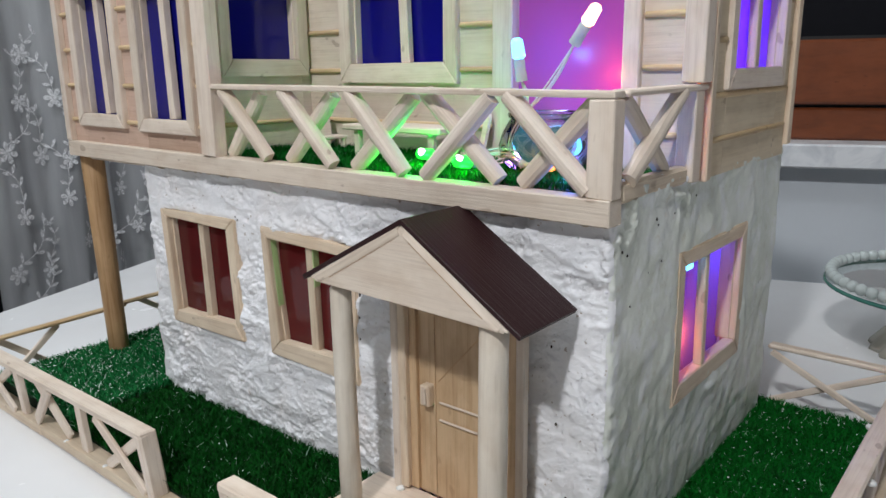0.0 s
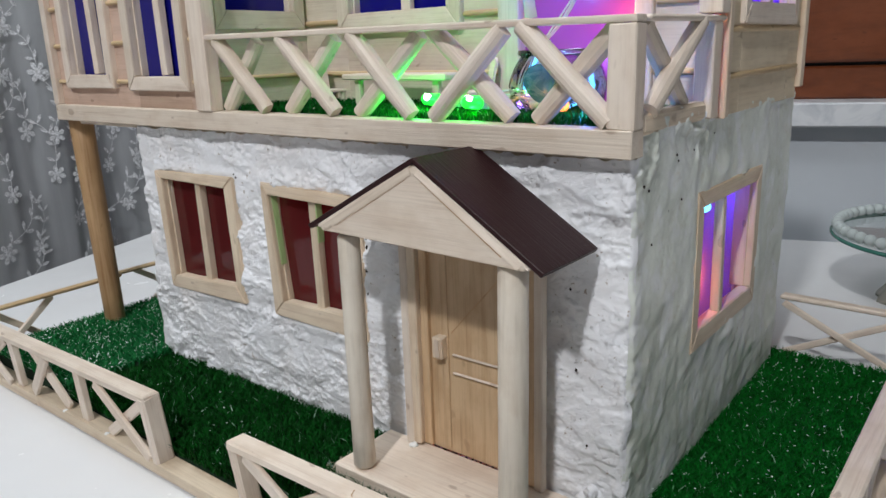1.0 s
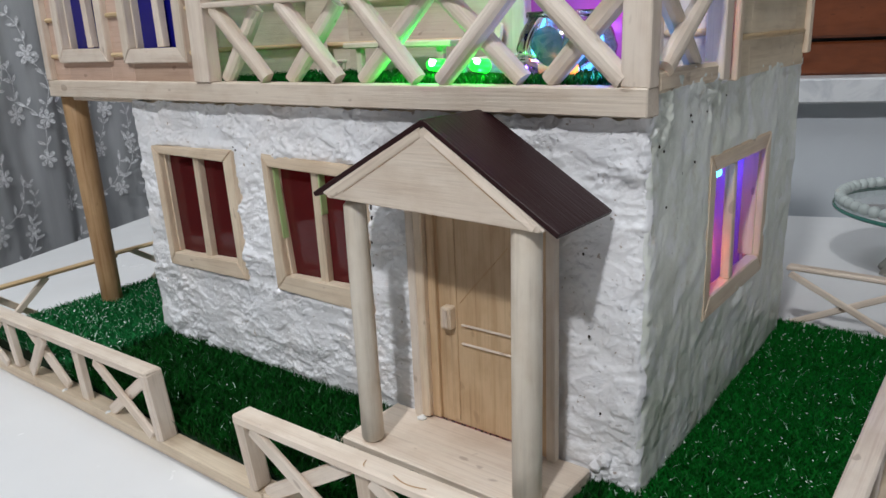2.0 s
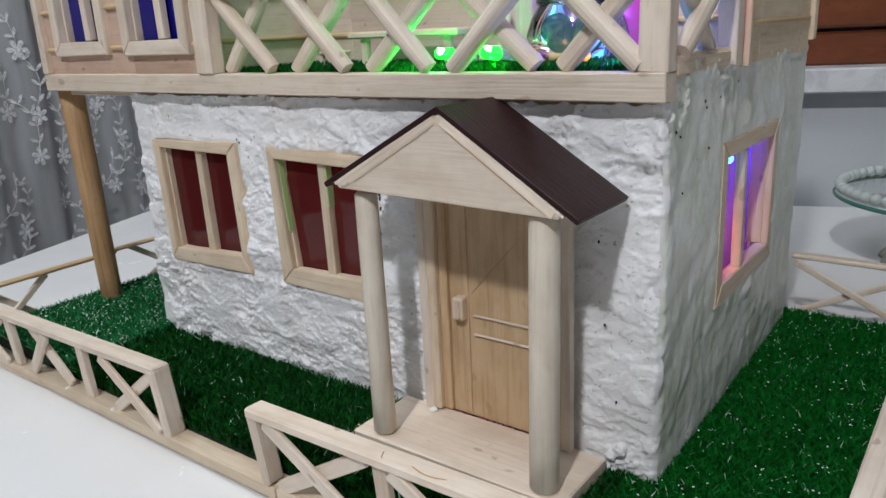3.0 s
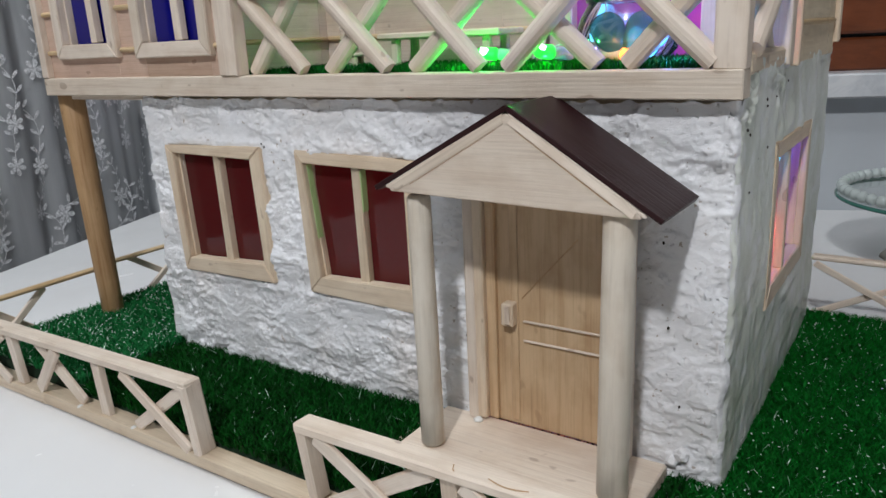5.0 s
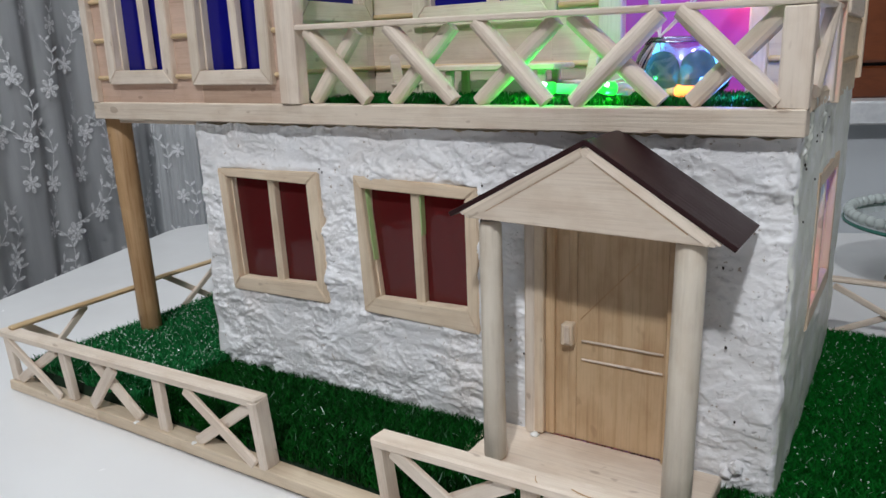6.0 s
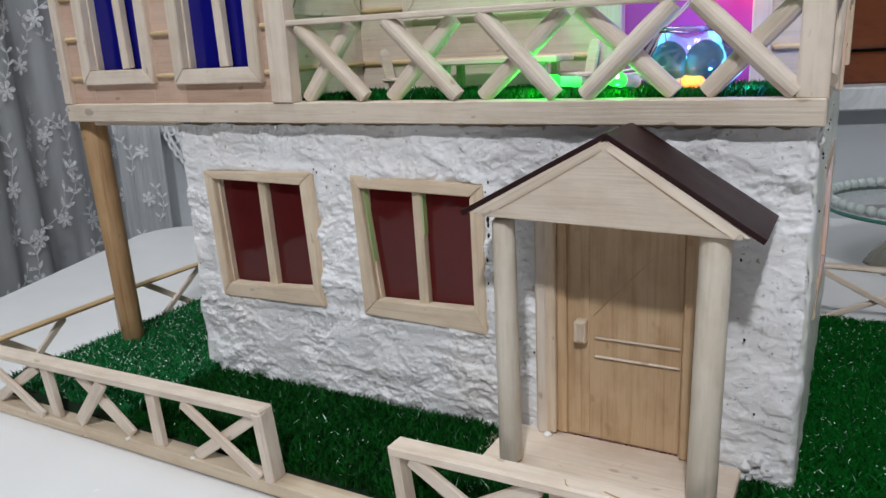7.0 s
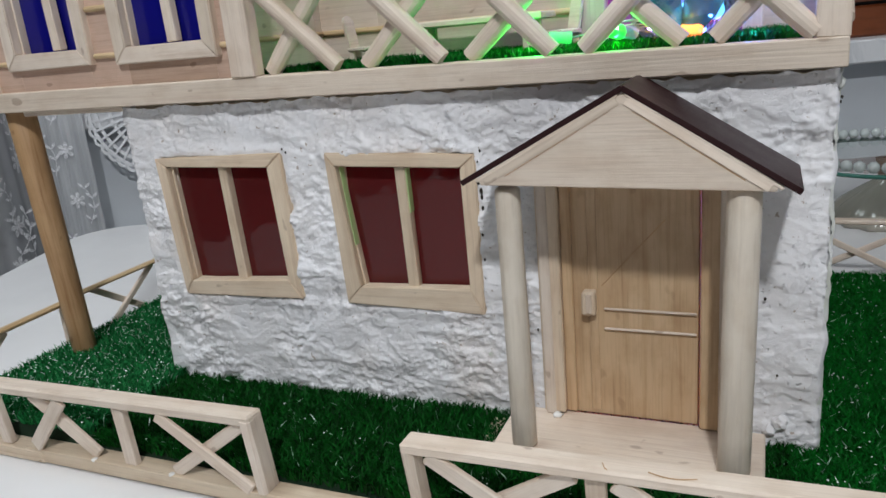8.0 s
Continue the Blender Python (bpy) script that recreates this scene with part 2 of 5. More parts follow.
GLUE = Mat("white_glue", (0.8, 0.79, 0.76), 0.35).m
HEARTGLASS = film("teal_bubble", (0.4, 0.6, 0.6), (0.05, 0.17, 0.15), 0.6, 0.06, 0.2)


def glowing(name, colour, strength):
    g = Mat(name, colour, 0.3)
    g.p.inputs["Emission Color"].default_value = (*colour, 1)
    g.p.inputs["Emission Strength"].default_value = strength
    return g.m


GLOW_GREEN = glowing("green_led", (0.02, 1.0, 0.05), 1.6)
GLOW_CORE = glowing("led_glare", (0.55, 1.0, 0.62), 7.0)
GLOW_BLUE = glowing("blue_led", (0.10, 0.55, 1.0), 4.5)
GLOW_AMBER = glowing("amber_led", (1.0, 0.55, 0.28), 4.5)
GLOW_ORANGE = glowing("orange_led", (1.0, 0.27, 0.06), 3.6)

wl = Mat("painted_room_wall", (0.62, 0.65, 0.68), 0.6)
wl.colour(wl.ramp(wl.noise(wl.mapped((2, 2, 2)), 2, 5), [(0.3, (0.58, 0.61, 0.64)), (0.7, (0.66, 0.69, 0.72))]))
wl.bump(wl.noise(wl.mapped((120, 120, 120)), 1, 3), 0.2, 0.001)
ROOMWALL = wl.m
CEILING = Mat("white_ceiling_paint", (0.8, 0.8, 0.8), 0.8).m
fl = Mat("tiled_room_floor", (0.33, 0.32, 0.31), 0.4)
fl.colour(fl.ramp(fl.noise(fl.mapped((3, 3, 3)), 2, 5), [(0.3, (0.28, 0.27, 0.26)), (0.7, (0.37, 0.36, 0.35))]))
FLOORMAT = fl.m
mb = Mat("white_marble", (0.72, 0.72, 0.72), 0.3)
mb.colour(mb.ramp(mb.noise(mb.mapped((5, 5, 5)), 2, 8, 0.6, 2.0), [(0.35, (0.55, 0.56, 0.58)), (0.55, (0.74, 0.74, 0.745))]))
MARBLE = mb.m
NIGHT = Mat("dark_night_pane", (0.010, 0.010, 0.012), 0.08, Specular_IOR_Level=0.10).m
BLACK = Mat("black_rubber_seal", (0.008, 0.008, 0.008), 0.5).m

ct = Mat("sheer_grey_voile", (0.6, 0.61, 0.62), 0.8)
see = ct.t.nodes.new("ShaderNodeBsdfTransparent")
mixs = ct.t.nodes.new("ShaderNodeMixShader")
mixs.inputs[0].default_value = 0.70
ct.link(see.outputs[0], mixs.inputs[1])
ct.link(ct.p.outputs[0], mixs.inputs[2])
ct.link(mixs.outputs[0], ct.t.nodes["Material Output"].inputs["Surface"])
ct.colour(ct.ramp(ct.noise(ct.mapped((30, 30, 4)), 1.0, 5), [(0.3, (0.47, 0.48, 0.49)), (0.7, (0.64, 0.65, 0.66))]))
ct.bump(ct.noise(ct.mapped((500, 500, 500)), 1.0, 2), 0.3, 0.001)
VOILE = ct.m
THREAD = Mat("white_thread", (0.80, 0.80, 0.81), 0.7).m
st = Mat("thin_embroidery_thread", (0.86, 0.86, 0.87), 0.7)
see = st.t.nodes.new("ShaderNodeBsdfTransparent")
mixs = st.t.nodes.new("ShaderNodeMixShader")
st.link(st.ramp(st.noise(st.mapped((260, 260, 260)), 1.0, 3), [(0.35, (0.55,) * 3), (0.65, (1.0,) * 3)]), mixs.inputs[0])
st.link(see.outputs[0], mixs.inputs[1])
st.link(st.p.outputs[0], mixs.inputs[2])
st.link(mixs.outputs[0], st.t.nodes["Material Output"].inputs["Surface"])
EMBROIDERY = st.m
# Building helpers ---------------------------------------------------------------
PLACED = {}
rng = random.Random(5)


def thing(name, at, label, category, group="", kind=""):
    """A top-level Empty at a thing's base."""
    ob = new(name)
    ob.empty_display_size = 0.01
    ob.matrix_basis = Matrix.Translation(at)
    PLACED[ob] = Matrix.Translation(at)
    return tagged(ob, label, category, group, kind)


def part(name, bm, material, parent=None, label="", m=None, smooth=False, data=None):
    """Links a bmesh (or a shared mesh) as one mesh object at the world pose m under parent."""
    if data is None:
        data = bpy.data.meshes.new(name)
        bm.to_mesh(data)
        bm.free()
        data.materials.append(material)
        if smooth:
            data.polygons.foreach_set("use_smooth", [True] * len(data.polygons))
    ob = new(name, data)
    m = m or Matrix()
    PLACED[ob] = m
    if parent is not None:
        ob.parent = parent
        ob.matrix_basis = PLACED[parent].inverted() @ m
    else:
        ob.matrix_basis = m
    return tagged(ob, label) if label else ob


def frame_along(a, b, face):
    """A pose at the middle of a-b with x along it and z turned towards face."""
    a, b, face = Vector(a), Vector(b), Vector(face)
    x = (b - a).normalized()
    y = face.cross(x).normalized()
    z = x.cross(y)
    m = Matrix((x, y, z)).transposed().to_4x4()
    m.translation = (a + b) / 2
    return m, (b - a).length


def box_mesh(sx, sy, sz, bevel=0.0, seg=1, jitter=0.0):
    bm = bmesh.new()
    bmesh.ops.create_cube(bm, size=1.0)
    for v in bm.verts:
        v.co = Vector((v.co.x * sx, v.co.y * sy, v.co.z * sz))
        if jitter:
            v.co += Vector((rng.uniform(-1, 1) * jitter * 1.5, rng.uniform(-1, 1) * jitter, rng.uniform(-1, 1) * jitter))
    if bevel:
        bmesh.ops.bevel(bm, geom=bm.edges[:], offset=bevel, segments=seg, profile=0.6, affect="EDGES")
    return bm


def stick(name, a, b, width, thick, face, material, parent, label="", bevel=0.0006, jitter=0.0003, seg=1):
    """A straight piece of wood from a to b, its broad side turned to face."""
    m, length = frame_along(a, b, face)
    return part(name, box_mesh(length, width, thick, min(bevel, thick * 0.4, width * 0.4), seg, jitter), material, parent, label, m)


def slab(name, lo, hi, material, parent, label="", bevel=0.0006, jitter=0.0, along="x"):
    """An axis-aligned board between two corners, its grain along x, y or z."""
    lo, hi = Vector(lo), Vector(hi)
    mid, s = (lo + hi) / 2, hi - lo
    turn = {"x": pose(0, 0, 0), "y": pose(0, 0, 0, 0, 0, 90), "z": pose(0, 0, 0, 0, -90, 0)}[along]
    size = {"x": (s.x, s.y, s.z), "y": (s.y, s.x, s.z), "z": (s.z, s.y, s.x)}[along]
    return part(name, box_mesh(*size, min(bevel, min(size) * 0.4), 1, jitter), material, parent, label, Matrix.Translation(mid) @ turn)


def rod_mesh(length, r0, r1, sides=14, rings=6, wobble=0.0, round_end=0.0):
    """A rod along x, slightly uneven, with softened ends."""
    bm = bmesh.new()
    loops = []
    xs = [-length / 2] + [-length / 2 + length * i / rings for i in range(rings + 1)] + [length / 2]
    for k, x in enumerate(xs):
        f = (x + length / 2) / length
        r = r0 + (r1 - r0) * f + rng.uniform(-1, 1) * wobble
        if k in (0, len(xs) - 1):
            r -= round_end
        else:
            x = max(-length / 2 + round_end, min(length / 2 - round_end, x))
        loops.append([bm.verts.new((x, r * math.cos(2 * math.pi * i / sides), r * math.sin(2 * math.pi * i / sides))) for i in range(sides)])
    for p, q in zip(loops, loops[1:]):
        for i in range(sides):
            bm.faces.new((p[i], p[(i + 1) % sides], q[(i + 1) % sides], q[i]))
    bm.faces.new(loops[0][::-1])
    bm.faces.new(loops[-1])
    bmesh.ops.recalc_face_normals(bm, faces=bm.faces[:])
    return bm


def rod(name, a, b, r0, r1, material, parent, label="", sides=14, wobble=0.0001, round_end=0.0008):
    m, length = frame_along(a, b, (0.3, -0.8, 0.52))
    ob = part(name, rod_mesh(length, r0, r1, sides, 6, wobble, round_end), material, parent, label, m)
    for p in ob.data.polygons:
        p.use_smooth = len(p.vertices) == 4
    return ob


def log_mesh(length, width, thick):
    """A half-round lath: flat behind, rounded in front (+z), ends cut a little askew."""
    bm = bmesh.new()
    prof = [(-0.5, -0.5), (-0.5, -0.05), (-0.40, 0.26), (-0.2, 0.46), (0.0, 0.5), (0.2, 0.46), (0.40, 0.26), (0.5, -0.05), (0.5, -0.5)]
    loops = []
    for k in range(5):
        f = k / 4 - 0.5
        skew = (rng.uniform(-0.12, 0.12) if k in (0, 4) else 0)
        grow = 0.93 if k in (0, 4) else 1.0
        loops.append([bm.verts.new((f * length + skew * p[0] * width, p[0] * width * grow + rng.uniform(-1, 1) * 0.00015, p[1] * thick * grow)) for p in prof])
    for p, q in zip(loops, loops[1:]):
        for i in range(len(prof)):
            j = (i + 1) % len(prof)
            bm.faces.new((p[i], p[j], q[j], q[i]))
    bm.faces.new(loops[0][::-1])
    bm.faces.new(loops[-1])
    bmesh.ops.recalc_face_normals(bm, faces=bm.faces[:])
    return bm


def lath(name, a, b, width, thick, face, parent, material=None):
    m, length = frame_along(a, b, face)
    return part(name, log_mesh(length, width, thick), material or PALE, parent, "", m)


def blob_mesh(r, squash=0.6, seed=0):
    bm = bmesh.new()
    bmesh.ops.create_icosphere(bm, subdivisions=2, radius=r)
    for v in bm.verts:
        v.co *= 1 + 0.35 * noise.noise(v.co * (2.2 / r) + Vector((seed, 0, 0)))
        v.co.z *= squash
    return bm


def lathe_mesh(profile, sides=48, close=False):
    """Turns a profile of (radius, height) round z."""
    bm = bmesh.new()
    loops = []
    for r, z in profile:
        loops.append([bm.verts.new((r * math.cos(2 * math.pi * i / sides), r * math.sin(2 * math.pi * i / sides), z)) for i in range(sides)])
    pairs = list(zip(loops, loops[1:])) + ([(loops[-1], loops[0])] if close else [])
    for p, q in pairs:
        for i in range(sides):
            bm.faces.new((p[i], p[(i + 1) % sides], q[(i + 1) % sides], q[i]))
    bmesh.ops.remove_doubles(bm, verts=bm.verts[:], dist=1e-6)
    bmesh.ops.recalc_face_normals(bm, faces=bm.faces[:])
    return bm


def tube(name, points, r, material, parent, label="", sides=6):
    """A thin cable through points."""
    bm = bmesh.new()
    pts = [Vector(p) for p in points]
    loops = []
    for i, p in enumerate(pts):
        d = (pts[min(i + 1, len(pts) - 1)] - pts[max(i - 1, 0)]).normalized()
        s = d.orthogonal().normalized()
        u = d.cross(s)
        loops.append([bm.verts.new(p + r * (math.cos(2 * math.pi * k / sides) * s + math.sin(2 * math.pi * k / sides) * u)) for k in range(sides)])
    for p, q in zip(loops, loops[1:]):
        best = min(range(sides), key=lambda k: (q[k].co - p[0].co).length)
        q = q[best:] + q[:best]
        for i in range(sides):
            bm.faces.new((p[i], p[(i + 1) % sides], q[(i + 1) % sides], q[i]))
    bmesh.ops.recalc_face_normals(bm, faces=bm.faces[:])
    return part(name, bm, material, parent, label, None, True)
# The room ------------------------------------------------------------------------
ROOM = pose(0, 0, 0, 0, 0, math.degrees(math.atan2(0.34, 0.94)))  # x: away from the curtain, y: towards the window wall


def room_box(name, lo, hi, material, label, bevel=0.0, parent=None, kind="structure"):
    lo, hi = Vector(lo), Vector(hi)
    ob = part(name, box_mesh(*(hi - lo), bevel), material, parent, label, ROOM @ Matrix.Translation((lo + hi) / 2))
    if parent is None:
        tagged(ob, label, name.split("_")[0], "", kind)
    return ob


UL, VB = -1.02, 0.985
room_box("floor", (UL - 0.1, -2.2, -0.80), (2.2, VB + 0.1, -0.75), FLOORMAT, "plain brown tiled floor of the room")
room_box("ceiling", (UL - 0.1, -2.2, 1.75), (2.2, VB + 0.1, 1.80), CEILING, "plain white painted ceiling of the room")
room_box("wall_south", (UL - 0.1, -2.3, -0.75), (2.2, -2.2, 1.75), ROOMWALL, "plain pale painted wall behind the camera")
room_box("wall_east", (2.2, -2.3, -0.75), (2.3, VB + 0.1, 1.75), ROOMWALL, "plain pale painted side wall of the room")
room_box("wall_north", (UL - 0.1, VB, -0.75), (2.2, VB + 0.1, 0.134), ROOMWALL, "pale grey painted wall below the marble sill")
room_box("wall_north_upper", (UL - 0.1, VB + 0.03, 1.45), (2.2, VB + 0.1, 1.75), ROOMWALL, "pale painted wall above the window")
room_box("wall_west", (UL - 0.1, -2.2, -0.75), (UL, VB, 1.75), NIGHT, "dark glazed wall behind the sheer curtain")
sill = room_box("window_sill", (UL, VB - 0.045, 0.134), (2.2, VB + 0.1, 0.1725), MARBLE, "white veined marble window sill", 0.003)
win = thing("window_1", ROOM @ Vector((0.3, VB + 0.03, 0.1725)), "brown varnished wooden window with dark night panes", "window", "", "structure")
for lo, hi in (((UL, VB + 0.025, 0.1725), (2.2, VB + 0.09, 0.225)), ((UL, VB + 0.015, 0.231), (2.2, VB + 0.09, 0.333)), ((UL, VB + 0.03, 1.36), (2.2, VB + 0.09, 1.45))):
    room_box("window_frame", lo, hi, BROWNWOOD, "", 0.004, win)
room_box("window_seal", (UL, VB + 0.04, 0.2245), (2.2, VB + 0.085, 0.2315), BLACK, "", 0.0, win)
room_box("window_seal", (UL, VB + 0.035, 0.333), (2.2, VB + 0.085, 0.3385), BLACK, "", 0.0, win)
room_box("pane", (UL, VB + 0.05, 0.3385), (2.2, VB + 0.07, 1.36), NIGHT, "dark reflecting window pane", 0.0, win)

# Sheer curtain with embroidered sprigs
CU, CV0, CV1 = -0.965, 0.452, 0.975


def curtain_point(v, z):
    w = 0.0060 * math.sin(v * 47 + 2.2 * math.sin(v * 19)) + 0.0008 * math.sin(v * 171 + 2) + 0.004 * math.sin(z * 5 + v * 40)
    return Vector((CU + w, v, z))


cols, rows_ = 180, 24
bm = bmesh.new()
net = [[bm.verts.new(curtain_point(CV0 + (CV1 - CV0) * i / cols, -0.72 + 2.3 * j / rows_)) for i in range(cols + 1)] for j in range(rows_ + 1)]
for j in range(rows_):
    for i in range(cols):
        bm.faces.new((net[j][i], net[j][i + 1], net[j + 1][i + 1], net[j + 1][i]))
curtain = part("curtain", bm, VOILE, None, "", ROOM, True)
tagged(curtain, "sheer grey voile curtain with white embroidered flower sprigs", "curtain")


def flat_petals(n, r, inner):
    bm = bmesh.new()
    hub = [bm.verts.new((inner * math.cos(2 * math.pi * k / 10), inner * math.sin(2 * math.pi * k / 10), 0.0006)) for k in range(10)]
    bm.faces.new(hub)
    for k in range(n):
        a = 2 * math.pi * k / n
        pts = []
        for d, w in ((0.15, 0.07), (0.5, 0.22), (0.8, 0.25), (1.0, 0.08)):
            pts.append((d * r, w * r))
        loop = [(d, w) for d, w in pts] + [(d, -w) for d, w in pts[::-1]]
        bm.faces.new([bm.verts.new((d * math.cos(a) - w * math.sin(a), d * math.sin(a) + w * math.cos(a), 0.0004)) for d, w in loop])
    return bm


flower_data = bpy.data.meshes.new("flower")
fb = flat_petals(6, 0.0165, 0.005)
fb.to_mesh(flower_data)
fb.free()
flower_data.materials.append(EMBROIDERY)


def sprig_mesh():
    """A curved stem with small paired leaves and buds."""
    bm = bmesh.new()
    last = None
    for i in range(13):
        s = i / 12
        x, y = 0.022 * math.sin(s * 3.0), 0.085 * s
        pair = (bm.verts.new((x - 0.0007, y, 0.0003)), bm.verts.new((x + 0.0007, y, 0.0003)))
        if last:
            bm.faces.new((last[0], last[1], pair[1], pair[0]))
        last = pair
        if i % 3 == 1:
            for side in (-1, 1):
                a = side * 0.8 + 0.2
                leaf = [(0.0, 0.0), (0.006, 0.0022), (0.012, 0.0026), (0.0165, 0.0), (0.012, -0.0026), (0.006, -0.0022)]
                bm.faces.new([bm.verts.new((x + d * math.sin(a) + w * math.cos(a), y + d * math.cos(a) - w * math.sin(a), 0.0005)) for d, w in leaf])
    return bm


sprig_data = bpy.data.meshes.new("sprig")
fb = sprig_mesh()
fb.to_mesh(sprig_data)
fb.free()
sprig_data.materials.append(EMBROIDERY)
for iz in range(9):
    for iv in range(8):
        v = CV0 + 0.035 + iv * 0.066 + rng.uniform(-0.016, 0.016) + (0.033 if iz % 2 else 0)
        z = -0.17 + iz * 0.085 + rng.uniform(-0.02, 0.02)
        if v > CV1 - 0.02:
            continue
        here, near = curtain_point(v, z), curtain_point(v + 0.004, z)
        yaw = math.degrees(math.atan2(near.y - here.y, near.x - here.x))
        for data, dz, turn, name in ((flower_data, 0, rng.uniform(0, 60), "flower"), (sprig_data, 0.012, rng.uniform(-50, 50), "sprig")):
            m = ROOM @ Matrix.Translation(here + Vector((0.0045, 0, dz))) @ pose(0, 0, 0, 90, 0, yaw) @ pose(0, 0, 0, 0, 0, turn)
            part(name, None, None, curtain, "", m @ Matrix.Scale(rng.uniform(0.8, 1.15), 4), data=data)

# A narrow second curtain panel before the window wall, in the corner
bm = bmesh.new()
net = []
for j in range(rows_ + 1):
    z = -0.72 + 2.3 * j / rows_
    net.append([bm.verts.new((-0.955 + 0.095 * i / 50 + 0.003 * math.sin(z * 4), 0.920 + 0.0045 * math.sin(i * 0.62) + 0.002 * math.sin(i * 1.7 + z * 3), z)) for i in range(51)])
for j in range(rows_):
    for i in range(50):
        bm.faces.new((net[j][i], net[j][i + 1], net[j + 1][i + 1], net[j + 1][i]))
panel = part("curtain", bm, VOILE, None, "", ROOM, True)
tagged(panel, "narrow sheer grey curtain panel in the room corner", "curtain")
for k in range(12):
    at = Vector((-0.945 + 0.075 * rng.random(), 0.9135, -0.12 + 0.045 * k))
    m = ROOM @ Matrix.Translation(at) @ pose(0, 0, 0, 90, 0, 0) @ pose(0, 0, 0, 0, 0, rng.uniform(0, 60))
    part("flower" if k % 2 else "sprig", None, None, panel, "", m @ Matrix.Scale(0.9, 4), data=flower_data if k % 2 else sprig_data)

# Crocheted doily that hangs over the sill, near the corner
DO = Vector((-0.745, VB - 0.050, 0.165))
doily = thing("doily", ROOM @ DO, "white crocheted lace doily hanging over the marble sill", "doily")


def ring_strip(name, r0, r1, y, a0, a1, n, at):
    """A flat crocheted band along an arc."""
    bm = bmesh.new()
    prev = None
    for k in range(n + 1):
        a = a0 + (a1 - a0) * k / n
        pair = [bm.verts.new((r * math.cos(a), y + dy, r * math.sin(a))) for dy in (0, 0.0012) for r in (r0, r1)]
        if prev:
            for i, j in ((0, 1), (1, 3), (3, 2), (2, 0)):
                bm.faces.new((prev[i], prev[j], pair[j], pair[i]))
        prev = pair
    bmesh.ops.recalc_face_normals(bm, faces=bm.faces[:])
    return part(name, bm, THREAD, doily, "", ROOM @ Matrix.Translation(DO + at))


for r in (0.02, 0.045, 0.07, 0.095, 0.108):
    ring_strip("ring", r, r + 0.006, 0, math.pi, 2 * math.pi, 28, Vector())
for k in range(21):
    a = math.pi + math.pi * k / 20
    d = Vector((math.cos(a), 0, math.sin(a)))
    m, length = frame_along(d * 0.02, d * 0.11, (0, -1, 0))
    part("spoke", box_mesh(length, 0.0038, 0.0010), THREAD, doily, "", ROOM @ Matrix.Translation(DO + Vector((0, -0.0012, 0))) @ m)
    ring_strip("loop", 0.006, 0.011, -0.0005, a - 1.6, a + 1.6, 8, d * 0.112)

# White table with rounded corners
table = thing("table", ROOM @ Vector((-0.1, 0.1, -0.75)), "white lacquered dining table with rounded corners", "table")
TU0, TU1, TV0, TV1, TR = -0.793, 0.85, -0.62, 0.748, 0.075
outline = []
for cu, cv, a0 in ((TU1 - TR, TV1 - TR, 0), (TU0 + TR, TV1 - TR, 90), (TU0 + TR, TV0 + TR, 180), (TU1 - TR, TV0 + TR, 270)):
    for k in range(13):
        a = radians(a0 + 90 * k / 12)
        outline.append((cu + TR * math.cos(a), cv + TR * math.sin(a)))
bm = bmesh.new()
top = bm.faces.new([bm.verts.new((u, w, 0)) for u, w in outline])
low = bmesh.ops.extrude_face_region(bm, geom=[top])
bmesh.ops.translate(bm, verts=[g for g in low["geom"] if isinstance(g, bmesh.types.BMVert)], vec=(0, 0, -0.028))
bmesh.ops.recalc_face_normals(bm, faces=bm.faces[:])
bmesh.ops.bevel(bm, geom=[e for e in bm.edges if abs(e.calc_length()) > 0 and len({round(v.co.z, 4) for v in e.verts}) == 1], offset=0.003, segments=2, affect="EDGES")
part("tabletop", bm, WHITETOP, table, "", ROOM)
for u in (TU0 + 0.1, TU1 - 0.1):
    for w in (TV0 + 0.1, TV1 - 0.1):
        m = ROOM @ Matrix.Translation((u, w, -0.389))
        part("leg", box_mesh(0.06, 0.06, 0.722, 0.006), WHITETOP, table, "", m)

# Glass cake stand
CX, CY, CR = 0.107, 0.565, 0.116
stand = thing("cake_stand", (CX, CY, 0), "clear glass cake stand with a beaded rim and green-tinted edge", "cake stand")
part("plate", lathe_mesh([(0.001, 0.0745), (CR * 0.6, 0.0745), (CR - 0.001, 0.0745)], 72), GLASS, stand, "", Matrix.Translation((CX, CY, 0)), True)
part("plate_edge", lathe_mesh([(CR - 0.001, 0.0737), (CR + 0.0012, 0.0725), (CR + 0.0012, 0.0703), (CR - 0.001, 0.0691)], 72, True), GREENGLASS, stand, "green glass edge", Matrix.Translation((CX, CY, 0)), True)
prof = [(0.0, 0.0690), (0.018, 0.0690), (0.013, 0.056), (0.015, 0.046), (0.030, 0.036), (0.052, 0.020), (0.064, 0.004), (0.065, 0.0), (0.0, 0.0)]
bm = lathe_mesh(prof, 64)
for v_ in bm.verts:
    a = math.atan2(v_.co.y, v_.co.x)
    r = math.hypot(v_.co.x, v_.co.y)
    if 0.01 < r and v_.co.z < 0.06:
        k = 1 + 0.045 * math.cos(16 * a)
        v_.co.x, v_.co.y = v_.co.x * k, v_.co.y * k
part("foot", bm, RIBGLASS, stand, "ribbed glass foot", Matrix.Translation((CX, CY, 0)), True)
bead_data = bpy.data.meshes.new("bead")
bb = bmesh.new()
bmesh.ops.create_icosphere(bb, subdivisions=2, radius=0.0062)
bb.to_mesh(bead_data)
bb.free()
bead_data.materials.append(BEADGLASS)
bead_data.polygons.foreach_set("use_smooth", [True] * len(bead_data.polygons))
